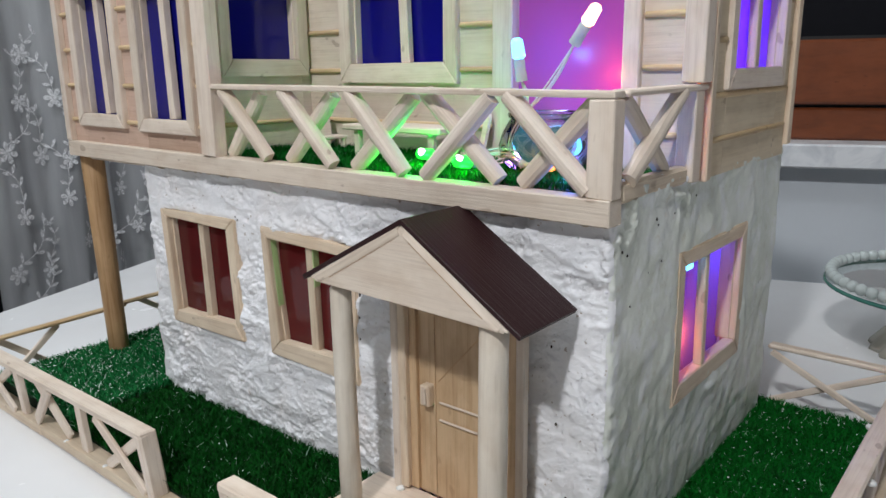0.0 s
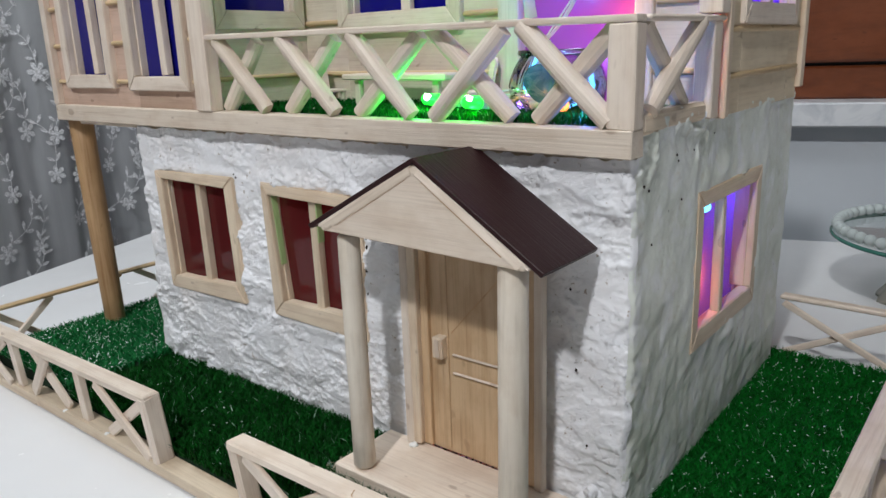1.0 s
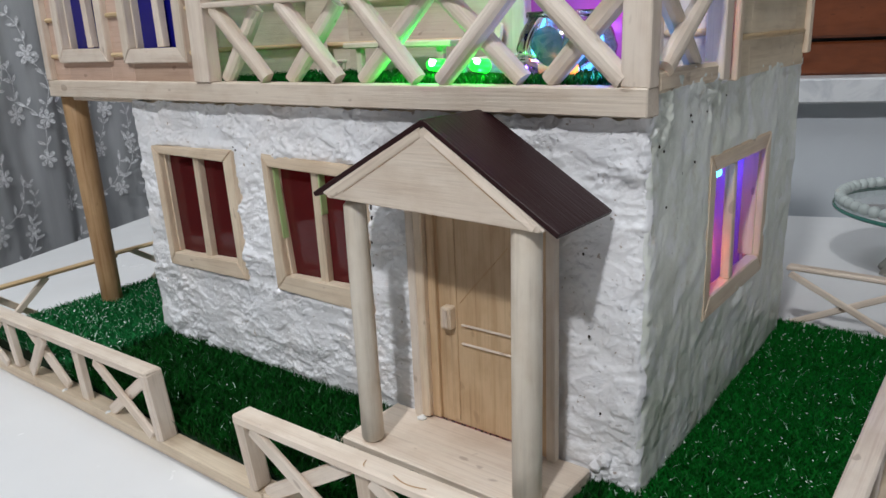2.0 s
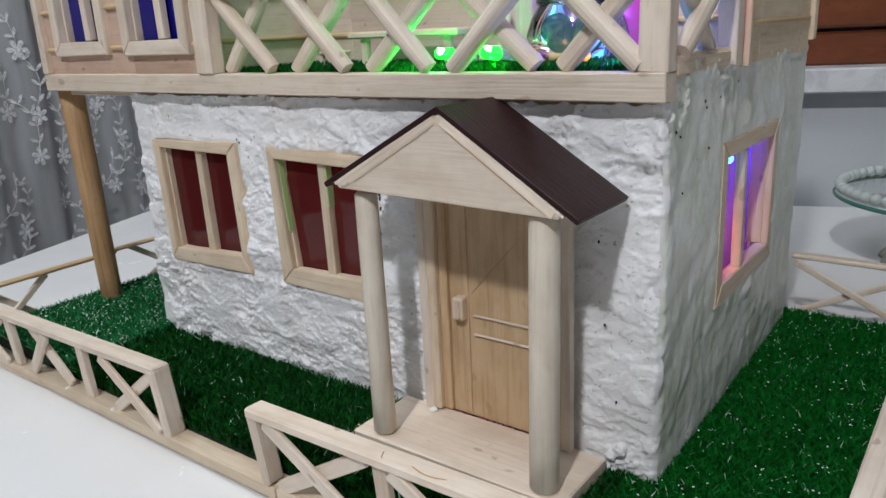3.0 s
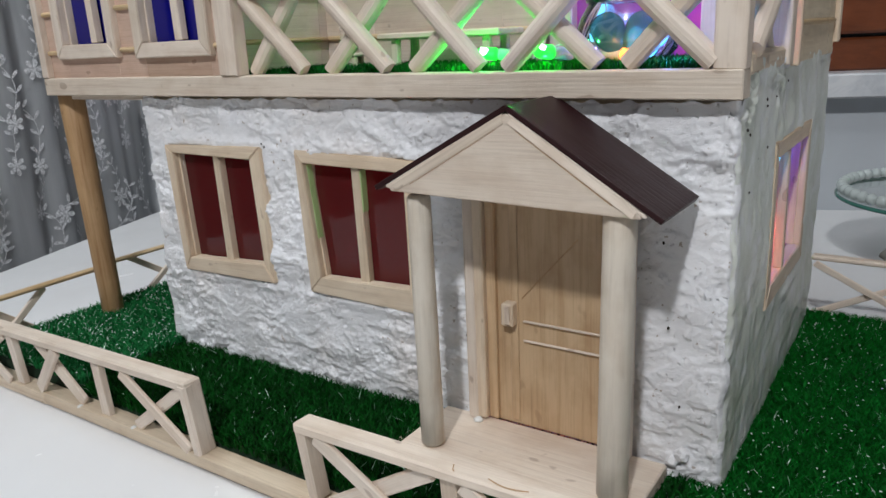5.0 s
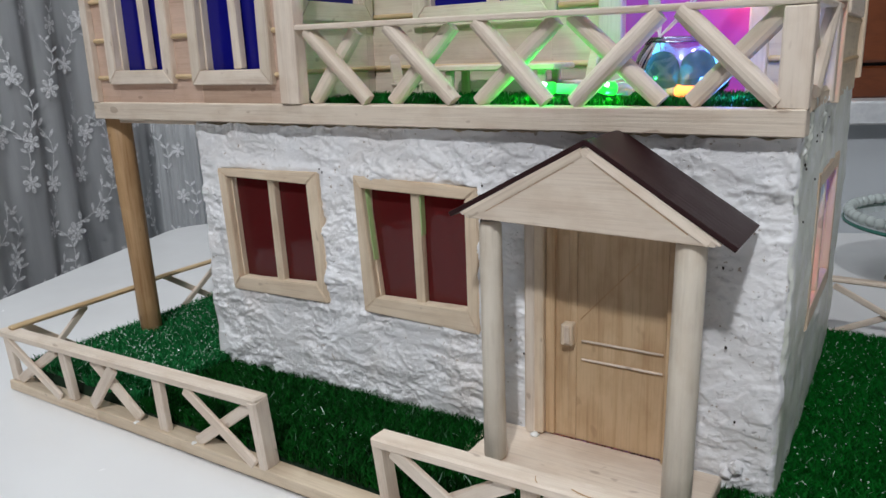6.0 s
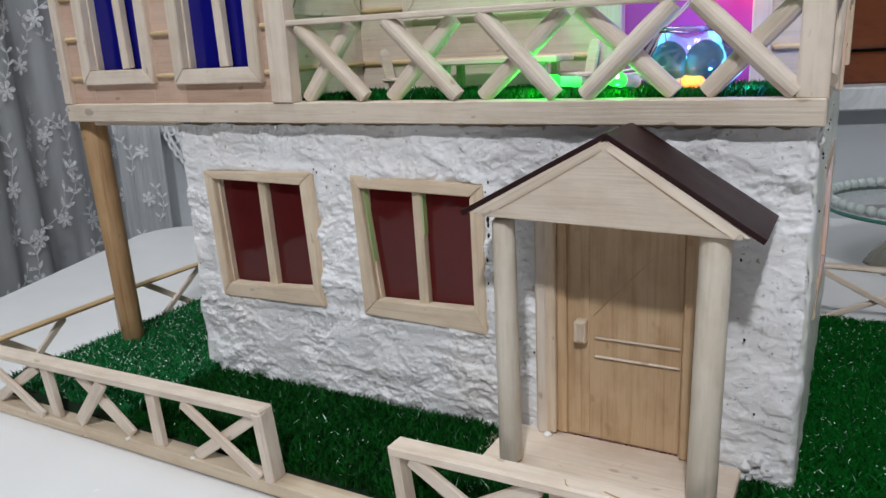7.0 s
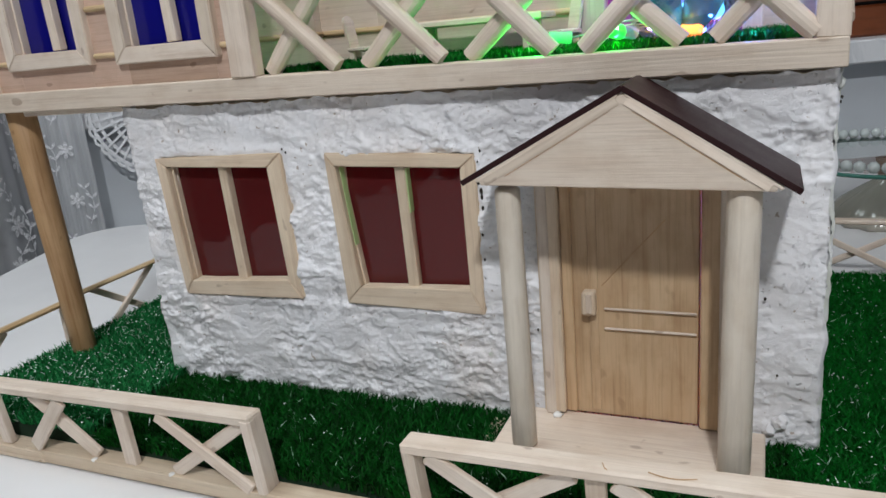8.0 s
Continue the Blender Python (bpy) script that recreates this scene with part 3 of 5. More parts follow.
for k in range(54):
    a = 2 * math.pi * k / 54
    part("bead", None, None, stand, "", Matrix.Translation((CX + (CR - 0.006) * math.cos(a), CY + (CR - 0.006) * math.sin(a), 0.0800)), data=bead_data)

# Baseboard and turf --------------------------------------------------------------
base = slab("baseboard", (-0.572, -0.088, 0.0006), (0.106, 0.314, 0.009), PALE, None, "", 0.001)
tagged(base, "thin pale wooden board under the model house", "board")


def turf_mat(name, spans, blades, height, lean, material, label, ground=0.009, thick=0.005, width=0.0008, flecks=0):
    """A mat of short plastic blades on a backing."""
    r = np.random.default_rng(len(name) + blades)
    verts, faces = [], []
    area = sum((b - a) * (d - c) for a, b, c, d in spans)
    for a, b, c, d in spans:
        n0 = len(verts)
        z0, z1 = ground, ground + thick
        verts += [(a, c + 0.001, z0), (b, c + 0.001, z0), (b, d, z0), (a, d, z0), (a, c + 0.003, z1), (b, c + 0.003, z1), (b, d, z1), (a, d, z1)]
        faces += [tuple(n0 + i for i in f) for f in ((4, 5, 6, 7), (0, 1, 5, 4), (1, 2, 6, 5), (2, 3, 7, 6), (3, 0, 4, 7))]
    back = bpy.data.meshes.new("backing")
    back.from_pydata(verts, [], faces)
    back.materials.append(BACKING)
    ob = new(name)
    PLACED[ob] = Matrix()
    tagged(ob, label, "artificial grass", "", "stuff")
    part("backing", None, None, ob, "", data=back)
    out, tri = [], []
    for a, b, c, d in spans:
        n = int(blades * (b - a) * (d - c) / area)
        x, y = r.uniform(a, b, n), r.uniform(c, d, n)
        turn, tip = r.uniform(0, 2 * np.pi, n), r.uniform(0, 2 * np.pi, n)
        tall, far = height * r.uniform(0.65, 1.2, n), lean * r.uniform(0.2, 1.2, n)
        wx, wy = np.cos(turn) * width / 2, np.sin(turn) * width / 2
        tx, ty = np.cos(tip) * far, np.sin(tip) * far
        z = np.full(n, ground + thick - 0.0006)
        five = [(x - wx, y - wy, z), (x + wx, y + wy, z), (x + wx * 0.9 + tx * 0.35, y + wy * 0.9 + ty * 0.35, z + tall * 0.62), (x - wx * 0.9 + tx * 0.35, y - wy * 0.9 + ty * 0.35, z + tall * 0.62), (x + tx, y + ty, z + tall)]
        n0 = len(out) * 0 + sum(len(o) for o in out)
        pts = np.stack([np.stack(p, 1) for p in five], 1).reshape(-1, 3)
        out.append(pts)
        i = n0 + 5 * np.arange(n)
        tri += [(int(k), int(k) + 1, int(k) + 2, int(k) + 3) for k in i] + [(int(k) + 3, int(k) + 2, int(k) + 4) for k in i]
    mesh = bpy.data.meshes.new("blades")
    mesh.from_pydata(np.concatenate(out).tolist(), [], tri)
    mesh.materials.append(material)
    tagged(part("blades", None, None, ob, "", data=mesh), "", "", "", "stuff")
    # tiny pale flecks on top that imitate glints of light by colour
    verts, faces = [], []
    for a, b, c, d in spans:
        for k in range(int(flecks * (b - a) * (d - c) / area)):
            p = Vector((r.uniform(a, b), r.uniform(c, d), ground + thick + height * r.uniform(0.7, 1.05)))
            s, q = r.uniform(0.0004, 0.0011), r.uniform(0, 6.28)
            u, w = Vector((math.cos(q), math.sin(q), r.uniform(-0.4, 0.4))) * s, Vector((-math.sin(q), math.cos(q), r.uniform(-0.4, 0.4))) * s * 0.7
            n0 = len(verts)
            verts += [tuple(v_) for v_ in (p - u, p - w, p + u, p + w, p + Vector((0, 0, 0.0003)))]
            faces += [(n0, n0 + 1, n0 + 4), (n0 + 1, n0 + 2, n0 + 4), (n0 + 2, n0 + 3, n0 + 4), (n0 + 3, n0, n0 + 4)]
    if faces:
        mesh = bpy.data.meshes.new("glint_flecks")
        mesh.from_pydata(verts, [], faces)
        mesh.materials.append(GLINT)
        tagged(part("glint_flecks", None, None, ob, "", data=mesh), "", "", "", "stuff")
    return ob


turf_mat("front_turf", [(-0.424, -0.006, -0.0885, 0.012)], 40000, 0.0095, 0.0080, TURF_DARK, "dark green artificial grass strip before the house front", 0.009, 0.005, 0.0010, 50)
turf_mat("side_turf", [(-0.568, -0.424, -0.0885, 0.30)], 48000, 0.0075, 0.0065, TURF_BRIGHT, "bright shiny green artificial grass beside the overhang", 0.009, 0.011, 0.0012, 1300)
turf_mat("yard_turf", [(-0.006, 0.100, -0.0885, 0.012), (0.002, 0.098, 0.012, 0.303)], 46000, 0.0070, 0.0065, TURF_DEEP, "deep green glossy artificial grass beside the side wall", 0.009, 0.007, 0.0010, 330)

# Fences -----------------------------------------------------------------------------


def cross(parent, p, q, low, high, width, face, thick=0.0032):
    """Two crossed sticks between the places p and q, one before the other."""
    p, q, f = Vector(p), Vector(q), Vector(face)
    lean = Vector((0, 0.0015, 0)) if abs(f.y) > 0.5 else Vector()
    up0, up1 = Vector((0, 0, low)) + lean, Vector((0, 0, high)) - lean
    stick("cross_stick", p + up1 + f * 0.0020, q + up0 + f * 0.0020, width, thick, face, PALE, parent, "", 0.0008, 0.0004)
    stick("cross_stick", p + up0 - f * 0.0016, q + up1 - f * 0.0016, width, thick, face, PALE, parent, "", 0.0008, 0.0004)


front_fence = thing("fence", (-0.425, -0.0985, 0), "pale wooden miniature fence panel with crossed sticks", "fence", "fences round the garden")
F1 = (0, -1, 0)
stick("bottom_rail", (-0.582, -0.0935, 0.0045), (-0.458, -0.0935, 0.0050), 0.014, 0.008, (0, 0, 1), PINE, front_fence)
stick("bottom_rail", (-0.475, -0.0930, 0.0056), (-0.174, -0.0955, 0.0074), 0.014, 0.009, (0, 0, 1), PINE, front_fence)
stick("top_rail", (-0.580, -0.0985, 0.0530), (-0.2765, -0.1000, 0.0590), 0.0125, 0.0062, (0, 0, 1), PALE, front_fence, "", 0.0012)
for x, lean in ((-0.576, 0.001), (-0.4945, -0.001), (-0.3820, 0.0015)):
    stick("post", (x, -0.0955, 0.009), (x + lean, -0.0985, 0.0515), 0.0090, 0.0050, F1, PALE, front_fence)
stick("end_post", (-0.2798, -0.0955, 0.0100), (-0.2805, -0.1000, 0.0612), 0.0135, 0.0078, (1, 0, 0), PALE, front_fence, "", 0.0016)
cross(front_fence, (-0.570, -0.0995, 0), (-0.505, -0.0995, 0), 0.010, 0.049, 0.0080, F1)
stick("cross_stick", (-0.4275, -0.1015, 0.0515), (-0.4640, -0.0985, 0.0125), 0.0098, 0.0036, F1, PALE, front_fence, "", 0.0008, 0.0004)
stick("cross_stick", (-0.4580, -0.0975, 0.0515), (-0.4105, -0.0950, 0.0120), 0.0105, 0.0034, F1, PALE, front_fence, "", 0.0008, 0.0004)
cross(front_fence, (-0.3460, -0.1000, 0), (-0.2870, -0.1000, 0), 0.0115, 0.0535, 0.0080, F1)

gate_fence = thing("fence", (-0.04, -0.1015, 0), "pale wooden miniature fence panel beside the entrance gap", "fence", "fences round the garden")
stick("bottom_rail", (-0.173, -0.0955, 0.0074), (0.108, -0.097, 0.0070), 0.014, 0.009, (0, 0, 1), PINE, gate_fence)
stick("top_rail", (-0.1838, -0.1028, 0.0598), (0.110, -0.1045, 0.0648), 0.0125, 0.0060, (0, 0, 1), PALE, gate_fence, "", 0.0012)
stick("end_post", (-0.1795, -0.0980, 0.0118), (-0.1815, -0.1028, 0.0612), 0.0125, 0.0064, (1, 0, 0), PALE, gate_fence, "", 0.0018)
for x in (-0.0895, 0.002, 0.100):
    stick("post", (x, -0.0985, 0.010), (x, -0.1025, 0.058), 0.0092, 0.0050, F1, PALE, gate_fence)
cross(gate_fence, (-0.171, -0.1030, 0), (-0.100, -0.1030, 0), 0.0115, 0.0565, 0.0088, F1)
cross(gate_fence, (-0.080, -0.1030, 0), (-0.006, -0.1030, 0), 0.011, 0.057, 0.0084, F1)
cross(gate_fence, (0.012, -0.1030, 0), (0.092, -0.1030, 0), 0.011, 0.057, 0.0084, F1)

left_fence = thing("fence", (-0.572, 0.1, 0), "slim wooden miniature fence with a thin round rail", "fence", "fences round the garden")
FL = (-1, 0, 0)
stick("bottom_rail", (-0.574, -0.088, 0.0045), (-0.574, 0.312, 0.0045), 0.012, 0.008, (0, 0, 1), PINE, left_fence)
stick("top_rail", (-0.567, -0.100, 0.0575), (-0.567, 0.040, 0.0600), 0.0072, 0.0042, (0, 0, 1), DOWEL, left_fence, "", 0.0015)
stick("top_rail", (-0.567, 0.036, 0.0618), (-0.567, 0.312, 0.0625), 0.0068, 0.0040, (0, 0, 1), DOWEL, left_fence, "", 0.0015)
for y in (0.028, 0.150, 0.29):
    stick("post", (-0.573, y, 0.008), (-0.573, y, 0.058), 0.007, 0.004, FL, PALE, left_fence)
cross(left_fence, (-0.571, -0.086, 0), (-0.571, -0.030, 0), 0.010, 0.056, 0.0062, FL)
cross(left_fence, (-0.571, 0.058, 0), (-0.571, 0.130, 0), 0.012, 0.060, 0.0058, FL)
cross(left_fence, (-0.571, 0.165, 0), (-0.571, 0.270, 0), 0.012, 0.060, 0.0058, FL)

right_fence = thing("fence", (0.105, 0.1, 0), "pale wooden miniature fence with a flat top rail", "fence", "fences round the garden")
FR = (1, 0, 0)
stick("bottom_rail", (0.1075, -0.09, 0.0045), (0.1075, 0.312, 0.0045), 0.012, 0.008, (0, 0, 1), PINE, right_fence)
stick("top_rail", (0.1070, -0.090, 0.0605), (0.1070, 0.318, 0.0600), 0.0125, 0.0045, (0, 0, 1), PALE, right_fence, "", 0.0012)
for y in (-0.02, 0.09, 0.195, 0.302):
    stick("post", (0.107, y, 0.008), (0.107, y, 0.058), 0.0085, 0.0045, FR, PALE, right_fence)
for y0 in (-0.012, 0.098, 0.203):
    cross(right_fence, (0.108, y0 + 0.004, 0), (0.108, y0 + 0.088, 0), 0.010, 0.056, 0.0080, FR)

back_fence = thing("fence", (0.055, 0.318, 0), "pale wooden miniature fence with one wide cross", "fence", "fences round the garden")
FB = (0, -1, 0)
stick("bottom_rail", (0.004, 0.318, 0.0045), (0.100, 0.318, 0.0045), 0.012, 0.008, (0, 0, 1), PINE, back_fence)
stick("top_rail", (0.003, 0.318, 0.0625), (0.101, 0.318, 0.0615), 0.0095, 0.0040, (0, 0, 1), PALE, back_fence, "", 0.0012)
cross(back_fence, (0.006, 0.318, 0), (0.098, 0.318, 0), 0.011, 0.058, 0.0055, FB)
# The model house ---------------------------------------------------------------------
HL, HX, HB, HZ0, HZ1 = -0.438, 0.007, 0.288, 0.0095, 0.2235
FY = 0.0055  # mean face of the front plaster
UZ, UT = 0.2345, 0.47  # upper floor, top of the upper walls
house = thing("model_house", (-0.22, 0.14, 0.0095), "handmade two-storey wooden model house with white plaster ground floor", "model house")


def stepped(x, y, z, sx, sy, levels):
    n = noise.fractal(Vector((x * sx, y * sx, z * sy)), 0.9, 2.1, 4) * levels
    k = math.floor(n)
    f = n - k
    return (k + min(1, max(0, (f - 0.6) / 0.09)) * 0.8 + f * 0.2) / levels


def rough_front(x, z):
    busy = min(1, max(0, noise.noise(Vector((x * 24, 8.0, z * 24))) * 1.6 + 0.58))
    wx = x + 0.006 * noise.noise(Vector((x * 45, 2.5, z * 45)))  # dabs with torn, wandering edges
    wz = z + 0.005 * noise.noise(Vector((x * 45, 7.5, z * 45)))
    d = 0.0022 * stepped(wx, 3.0, wz, 13, 22, 2.6)
    d += (0.2 + 0.8 * busy) * 0.0026 * stepped(wx, 9.0, wz, 38, 52, 2.6)
    d += (0.25 + 0.75 * busy) * 0.0017 * stepped(wx, 5.0, wz, 92, 112, 2.2)
    d += busy * 0.0007 * stepped(x, 12.0, z, 190, 260, 1.8)
    d += 0.0005 * noise.noise(Vector((x * 40, 1.7, z * 40)))
    return max(-0.0032, min(0.0034, d))


def rough_side(y, z):
    d = 0.0016 * noise.fractal(Vector((5.0, y * 20, z * 20)), 0.9, 2.1, 3)
    d += 0.0006 * stepped(y, 2.0, z, 60, 70, 2.0)
    frame_gap = max(abs(y - 0.153) - 0.061, abs(z - 0.1395) - 0.050)
    d += 0.0016 * max(0.0, 1 - abs(frame_gap - 0.006) / 0.010) * (0.5 + noise.noise(Vector((8.0, y * 70, z * 70))))
    rim = max(0.0, 1 - (y - FY) / 0.014) + max(0.0, 1 - (0.2345 - z) / 0.02)
    d += min(1.0, rim) * 0.0016 * stepped(y, 4.0, z, 90, 110, 2.0)
    near = max(0.0, 1 - math.hypot(y - 0.012, (z - 0.222)) / 0.03) + max(0.0, 1 - math.hypot(y - 0.09, (z - 0.230)) / 0.03)
    d += near * 0.0042 * stepped(y, 6.0, z, 120, 140, 2.0)
    return d


def plaster_sheet(u0, u1, v0, v1, holes, step, place, topline=None):
    """A relief of plaster over the rectangle, open at the holes; its rim is turned inwards."""
    nu, nv = int((u1 - u0) / step), int((v1 - v0) / step)
    bm = bmesh.new()
    grid = []
    for j in range(nv + 1):
        row = []
        for i in range(nu + 1):
            u, w = u0 + (u1 - u0) * i / nu, v0 + (v1 - v0) * j / nv
            if topline:
                w = v0 + (topline(u) - v0) * j / nv
            edge = min(i, nu - i)
            row.append(bm.verts.new(place(u, w, edge)))
        grid.append(row)
    for j in range(nv):
        for i in range(nu):
            u = u0 + (u1 - u0) * (i + 0.5) / nu
            w = (grid[j][i].co.z + grid[j + 1][i].co.z) / 2
            if not any(a < u < b and c < w < d for a, b, c, d in holes):
                bm.faces.new((grid[j][i], grid[j][i + 1], grid[j + 1][i + 1], grid[j + 1][i]))
    bmesh.ops.delete(bm, geom=[v for v in bm.verts if not v.link_faces], context="VERTS")
    return bm


W1, W2, SW = (-0.4110, -0.3080, 0.0865, 0.1860), (-0.2755, -0.1768, 0.0862, 0.1848), (0.092, 0.214, 0.0895, 0.1895)
DOOR = (-0.139, -0.043, 0.020, 0.168)
DOORWAY = (DOOR[0] + 0.004, DOOR[1] - 0.004, DOOR[2], DOOR[3] - 0.003)
front_holes = [(a + 0.0085, b - 0.0085, c + 0.0105, d - 0.0075) for a, b, c, d in (W1, W2)] + [DOORWAY]


def front_place(x, z, edge):
    d = rough_front(x, z)
    for a, b, c, e in (W1, W2):
        inside = min(x - a, b - x, z - c, e - z)  # the plaster ends in a ragged edge round the frames
        ragged = 0.0016 * noise.noise(Vector((x * 130, 6.0, z * 130)))
        d -= 0.0060 * min(1.0, max(0.0, (inside - 0.0006 + ragged) / 0.0022))
        d += 0.0012 * max(0.0, 1 - abs(inside + 0.003) / 0.005)
    if edge < 3:
        d -= (0.0040, 0.0016, 0.0004)[edge]
    wob = 0.0022 * noise.noise(Vector((1.0, 2.0, z * 55))) if x < HL + 0.01 or x > HX - 0.005 else 0
    return (x + wob, FY - d, z)


def front_top(x):
    return 0.2195 + 0.0022 * noise.noise(Vector((x * 45, 0, 3))) + 0.0016 * noise.noise(Vector((x * 160, 0, 5)))


front = part("front_wall", plaster_sheet(HL, HX, HZ0, HZ1, front_holes, 0.00085, front_place, front_top), PLASTER, house, "rough white plaster wall", None, True)
side_holes = [(SW[0] + 0.008, SW[1] - 0.008, SW[2] + 0.007, SW[3] - 0.007)]


def side_top(y):
    return 0.2345 + 0.004 * noise.noise(Vector((y * 60, 0, 0))) + 0.0022 * noise.noise(Vector((y * 210, 3, 0))) + (0.004 if 0.03 < y < 0.10 else 0)


def side_place(y, z, edge):
    d = rough_side(y, z)
    if edge < 2:
        d -= (0.0018, 0.0006)[edge]
    return (HX + 0.0002 + d, y, z)


part("side_wall", plaster_sheet(FY + 0.0012, HB, HZ0, 0.2345, side_holes, 0.0014, side_place, side_top), GREYPLASTER, house, "smeared glossy grey-white plaster wall", None, True)
# other outer walls and the wooden core behind the plaster
for lo, hi in (((HL, 0.008, HZ0), (HL + 0.008, HB, HZ1)), ((HL, HB - 0.006, HZ0), (HX - 0.006, HB, UT))):
    slab("back_wall", lo, hi, PLASTER, house)


def core_boards(u0, u1, v0, v1, hole_list, make):
    """Boards round openings that lie side by side along u."""
    cuts = sorted(hole_list)
    at = u0
    for a, b, c, d in cuts:
        make(at, a, v0, v1)
        if c > v0 + 0.001:
            make(a, b, v0, c)
        if d < v1 - 0.001:
            make(a, b, d, v1)
        at = b
    make(at, u1, v0, v1)


core_boards(HL + 0.009, HX - 0.006, HZ0, HZ1, front_holes, lambda a, b, c, d: slab("core_board", (a, FY + 0.0055, c), (b, FY + 0.0115, d), BOARD, house))
core_boards(FY + 0.012, HB - 0.007, HZ0, UZ - 0.004, side_holes, lambda a, b, c, d: slab("core_board", (HX - 0.0105, a, c), (HX - 0.0025, b, d), BOARD, house, along="y"))
slab("ground_floor", (HL + 0.009, FY + 0.012, HZ0), (HX - 0.012, HB - 0.007, HZ0 + 0.004), BOARD, house)


# Lumps and crumbs of plaster at the corners
for x, y, z, r in ((-0.0125, 0.0050, 0.034, 0.0042), (-0.0180, 0.0052, 0.0285, 0.0036), (0.004, 0.009, 0.2255, 0.0028), (0.0052, 0.016, 0.2240, 0.0028), (0.0052, 0.082, 0.2355, 0.0032), (0.0052, 0.094, 0.2340, 0.0034), (0.0052, 0.108, 0.2312, 0.0032)):
    bm = blob_mesh(r, 0.8, x * 90)
    for v_ in bm.verts:
        v_.co += v_.co.normalized() * r * 0.35 * noise.noise(v_.co * (7 / r))
    part("plaster_lump", bm, PLASTER, house, "", Matrix.Translation((x, y, z)) @ pose(0, 0, 0, 90, 0, 0))


def window(name, rect, plane, axis, out, bar, depth, material, pane_mat, mullions, parent, label, pane_back=0.0065, flat=0.003, mull=0.0072, sill=1.25, outer=None, inner=None):
    """A framed window: four bars, mullions and a pane set back. axis: 'y' faces -y, 'x' faces +x or -x (out).
    outer, inner: the frame's corners where it is out of square, from the lower left one round."""
    u0, u1, z0, z1 = rect

    def p(u, z, o):
        return Vector((u, plane + out * o, z)) if axis == "y" else Vector((plane + out * o, u, z))

    face = p(0, 0, 1) - p(0, 0, 0)
    low, back, fore = bar * sill, -(depth - flat), flat

    def bar_piece(name, corners, along, owner, tag=""):
        """One mitred bar of the frame from four corners in the window's plane."""
        m, _ = frame_along(p(*along[0], 0), p(*along[1], 0), face)
        inv = m.inverted()
        shift = [(rng.uniform(-0.0003, 0.0003), rng.uniform(-0.0003, 0.0003)) for _ in corners]
        bm = bmesh.new()
        rings = [[bm.verts.new(inv @ p(u + du, z + dz, o)) for (u, z), (du, dz) in zip(corners, shift)] for o in (back, fore + rng.uniform(-0.0002, 0.0003))]
        bm.faces.new(rings[0])
        bm.faces.new(rings[1][::-1])
        for i in range(4):
            j = (i + 1) % 4
            bm.faces.new((rings[0][i], rings[0][j], rings[1][j], rings[1][i]))
        bmesh.ops.recalc_face_normals(bm, faces=bm.faces[:])
        bmesh.ops.bevel(bm, geom=bm.edges[:], offset=0.0007, segments=2, affect="EDGES")
        return part(name, bm, material, owner, tag, m)

    a0, a1, b0, b1 = u0 + bar, u1 - bar, z0 + low, z1 - bar
    A, B, C, D = outer or ((u0, z0), (u1, z0), (u1, z1), (u0, z1))
    ia, ib, ic, ie = inner or ((a0, b0), (a1, b0), (a1, b1), (a0, b1))

    def middle(p0, p1, q0, q1):
        return ((p0[0] + q0[0]) / 2, (p0[1] + q0[1]) / 2), ((p1[0] + q1[0]) / 2, (p1[1] + q1[1]) / 2)

    top = bar_piece("window", (A, B, ib, ia), middle(A, B, ia, ib), parent, label)
    bar_piece("head", (D, C, ic, ie), middle(D, C, ie, ic), top)
    bar_piece("stile", (A, ia, ie, D), middle(A, D, ia, ie), top)
    bar_piece("stile", (B, ib, ic, C), middle(B, C, ib, ic), top)
    for k in mullions:
        foot, tip = k if isinstance(k, tuple) else (k + 0.001, k - 0.001)
        stick("mullion", p(foot, ia[1] + 0.0002, -0.003), p(tip, ie[1] - 0.0002, -0.003), mull, 0.006, face, material, top)
    mullions = [(k[0] + k[1]) / 2 if isinstance(k, tuple) else k for k in mullions]
    edges = [u0 + bar * 0.6] + list(mullions) + [u1 - bar * 0.6]
    for a, b in zip(edges, edges[1:]):
        stick("pane", p(a, (z0 + z1) / 2, -pane_back), p(b, (z0 + z1) / 2, -pane_back), z1 - z0 - bar * 1.2, 0.0008, face, pane_mat, top, "", 0.0, 0.0)
    # inner reveal strips
    for foot, tip in (((ia[0] + 0.0004, ia[1]), (ie[0] + 0.0004, ie[1])), ((ib[0] - 0.0004, ib[1]), (ic[0] - 0.0004, ic[1]))):
        m, length = frame_along(p(*foot, -pane_back * 0.62), p(*tip, -pane_back * 0.62), face)
        part("reveal", box_mesh(length, 0.0016, pane_back * 0.72, 0.0003), material, top, "", m)
    return top


window("window_a", W1, 0.0062, "y", -1, 0.0096, 0.0085, PINE, REDFILM, ((-0.3572, -0.3598),), house, "pale wooden window with dark red panes", outer=((-0.4078, 0.0855), (-0.3070, 0.0878), (-0.3092, 0.1868), (-0.4141, 0.1846)), inner=((-0.4000, 0.0969), (-0.3175, 0.1008), (-0.3212, 0.1774), (-0.4043, 0.1783)))
pair_window = window("window_b", W2, 0.0062, "y", -1, 0.0094, 0.0085, PINE, REDFILM, ((-0.2250, -0.2268),), house, "pale wooden window with dark red panes", outer=((-0.2732, 0.0868), (-0.1775, 0.0852), (-0.1764, 0.1834), (-0.2769, 0.1862)), inner=((-0.2612, 0.0990), (-0.1858, 0.1012), (-0.1864, 0.1755), (-0.2700, 0.1774)))
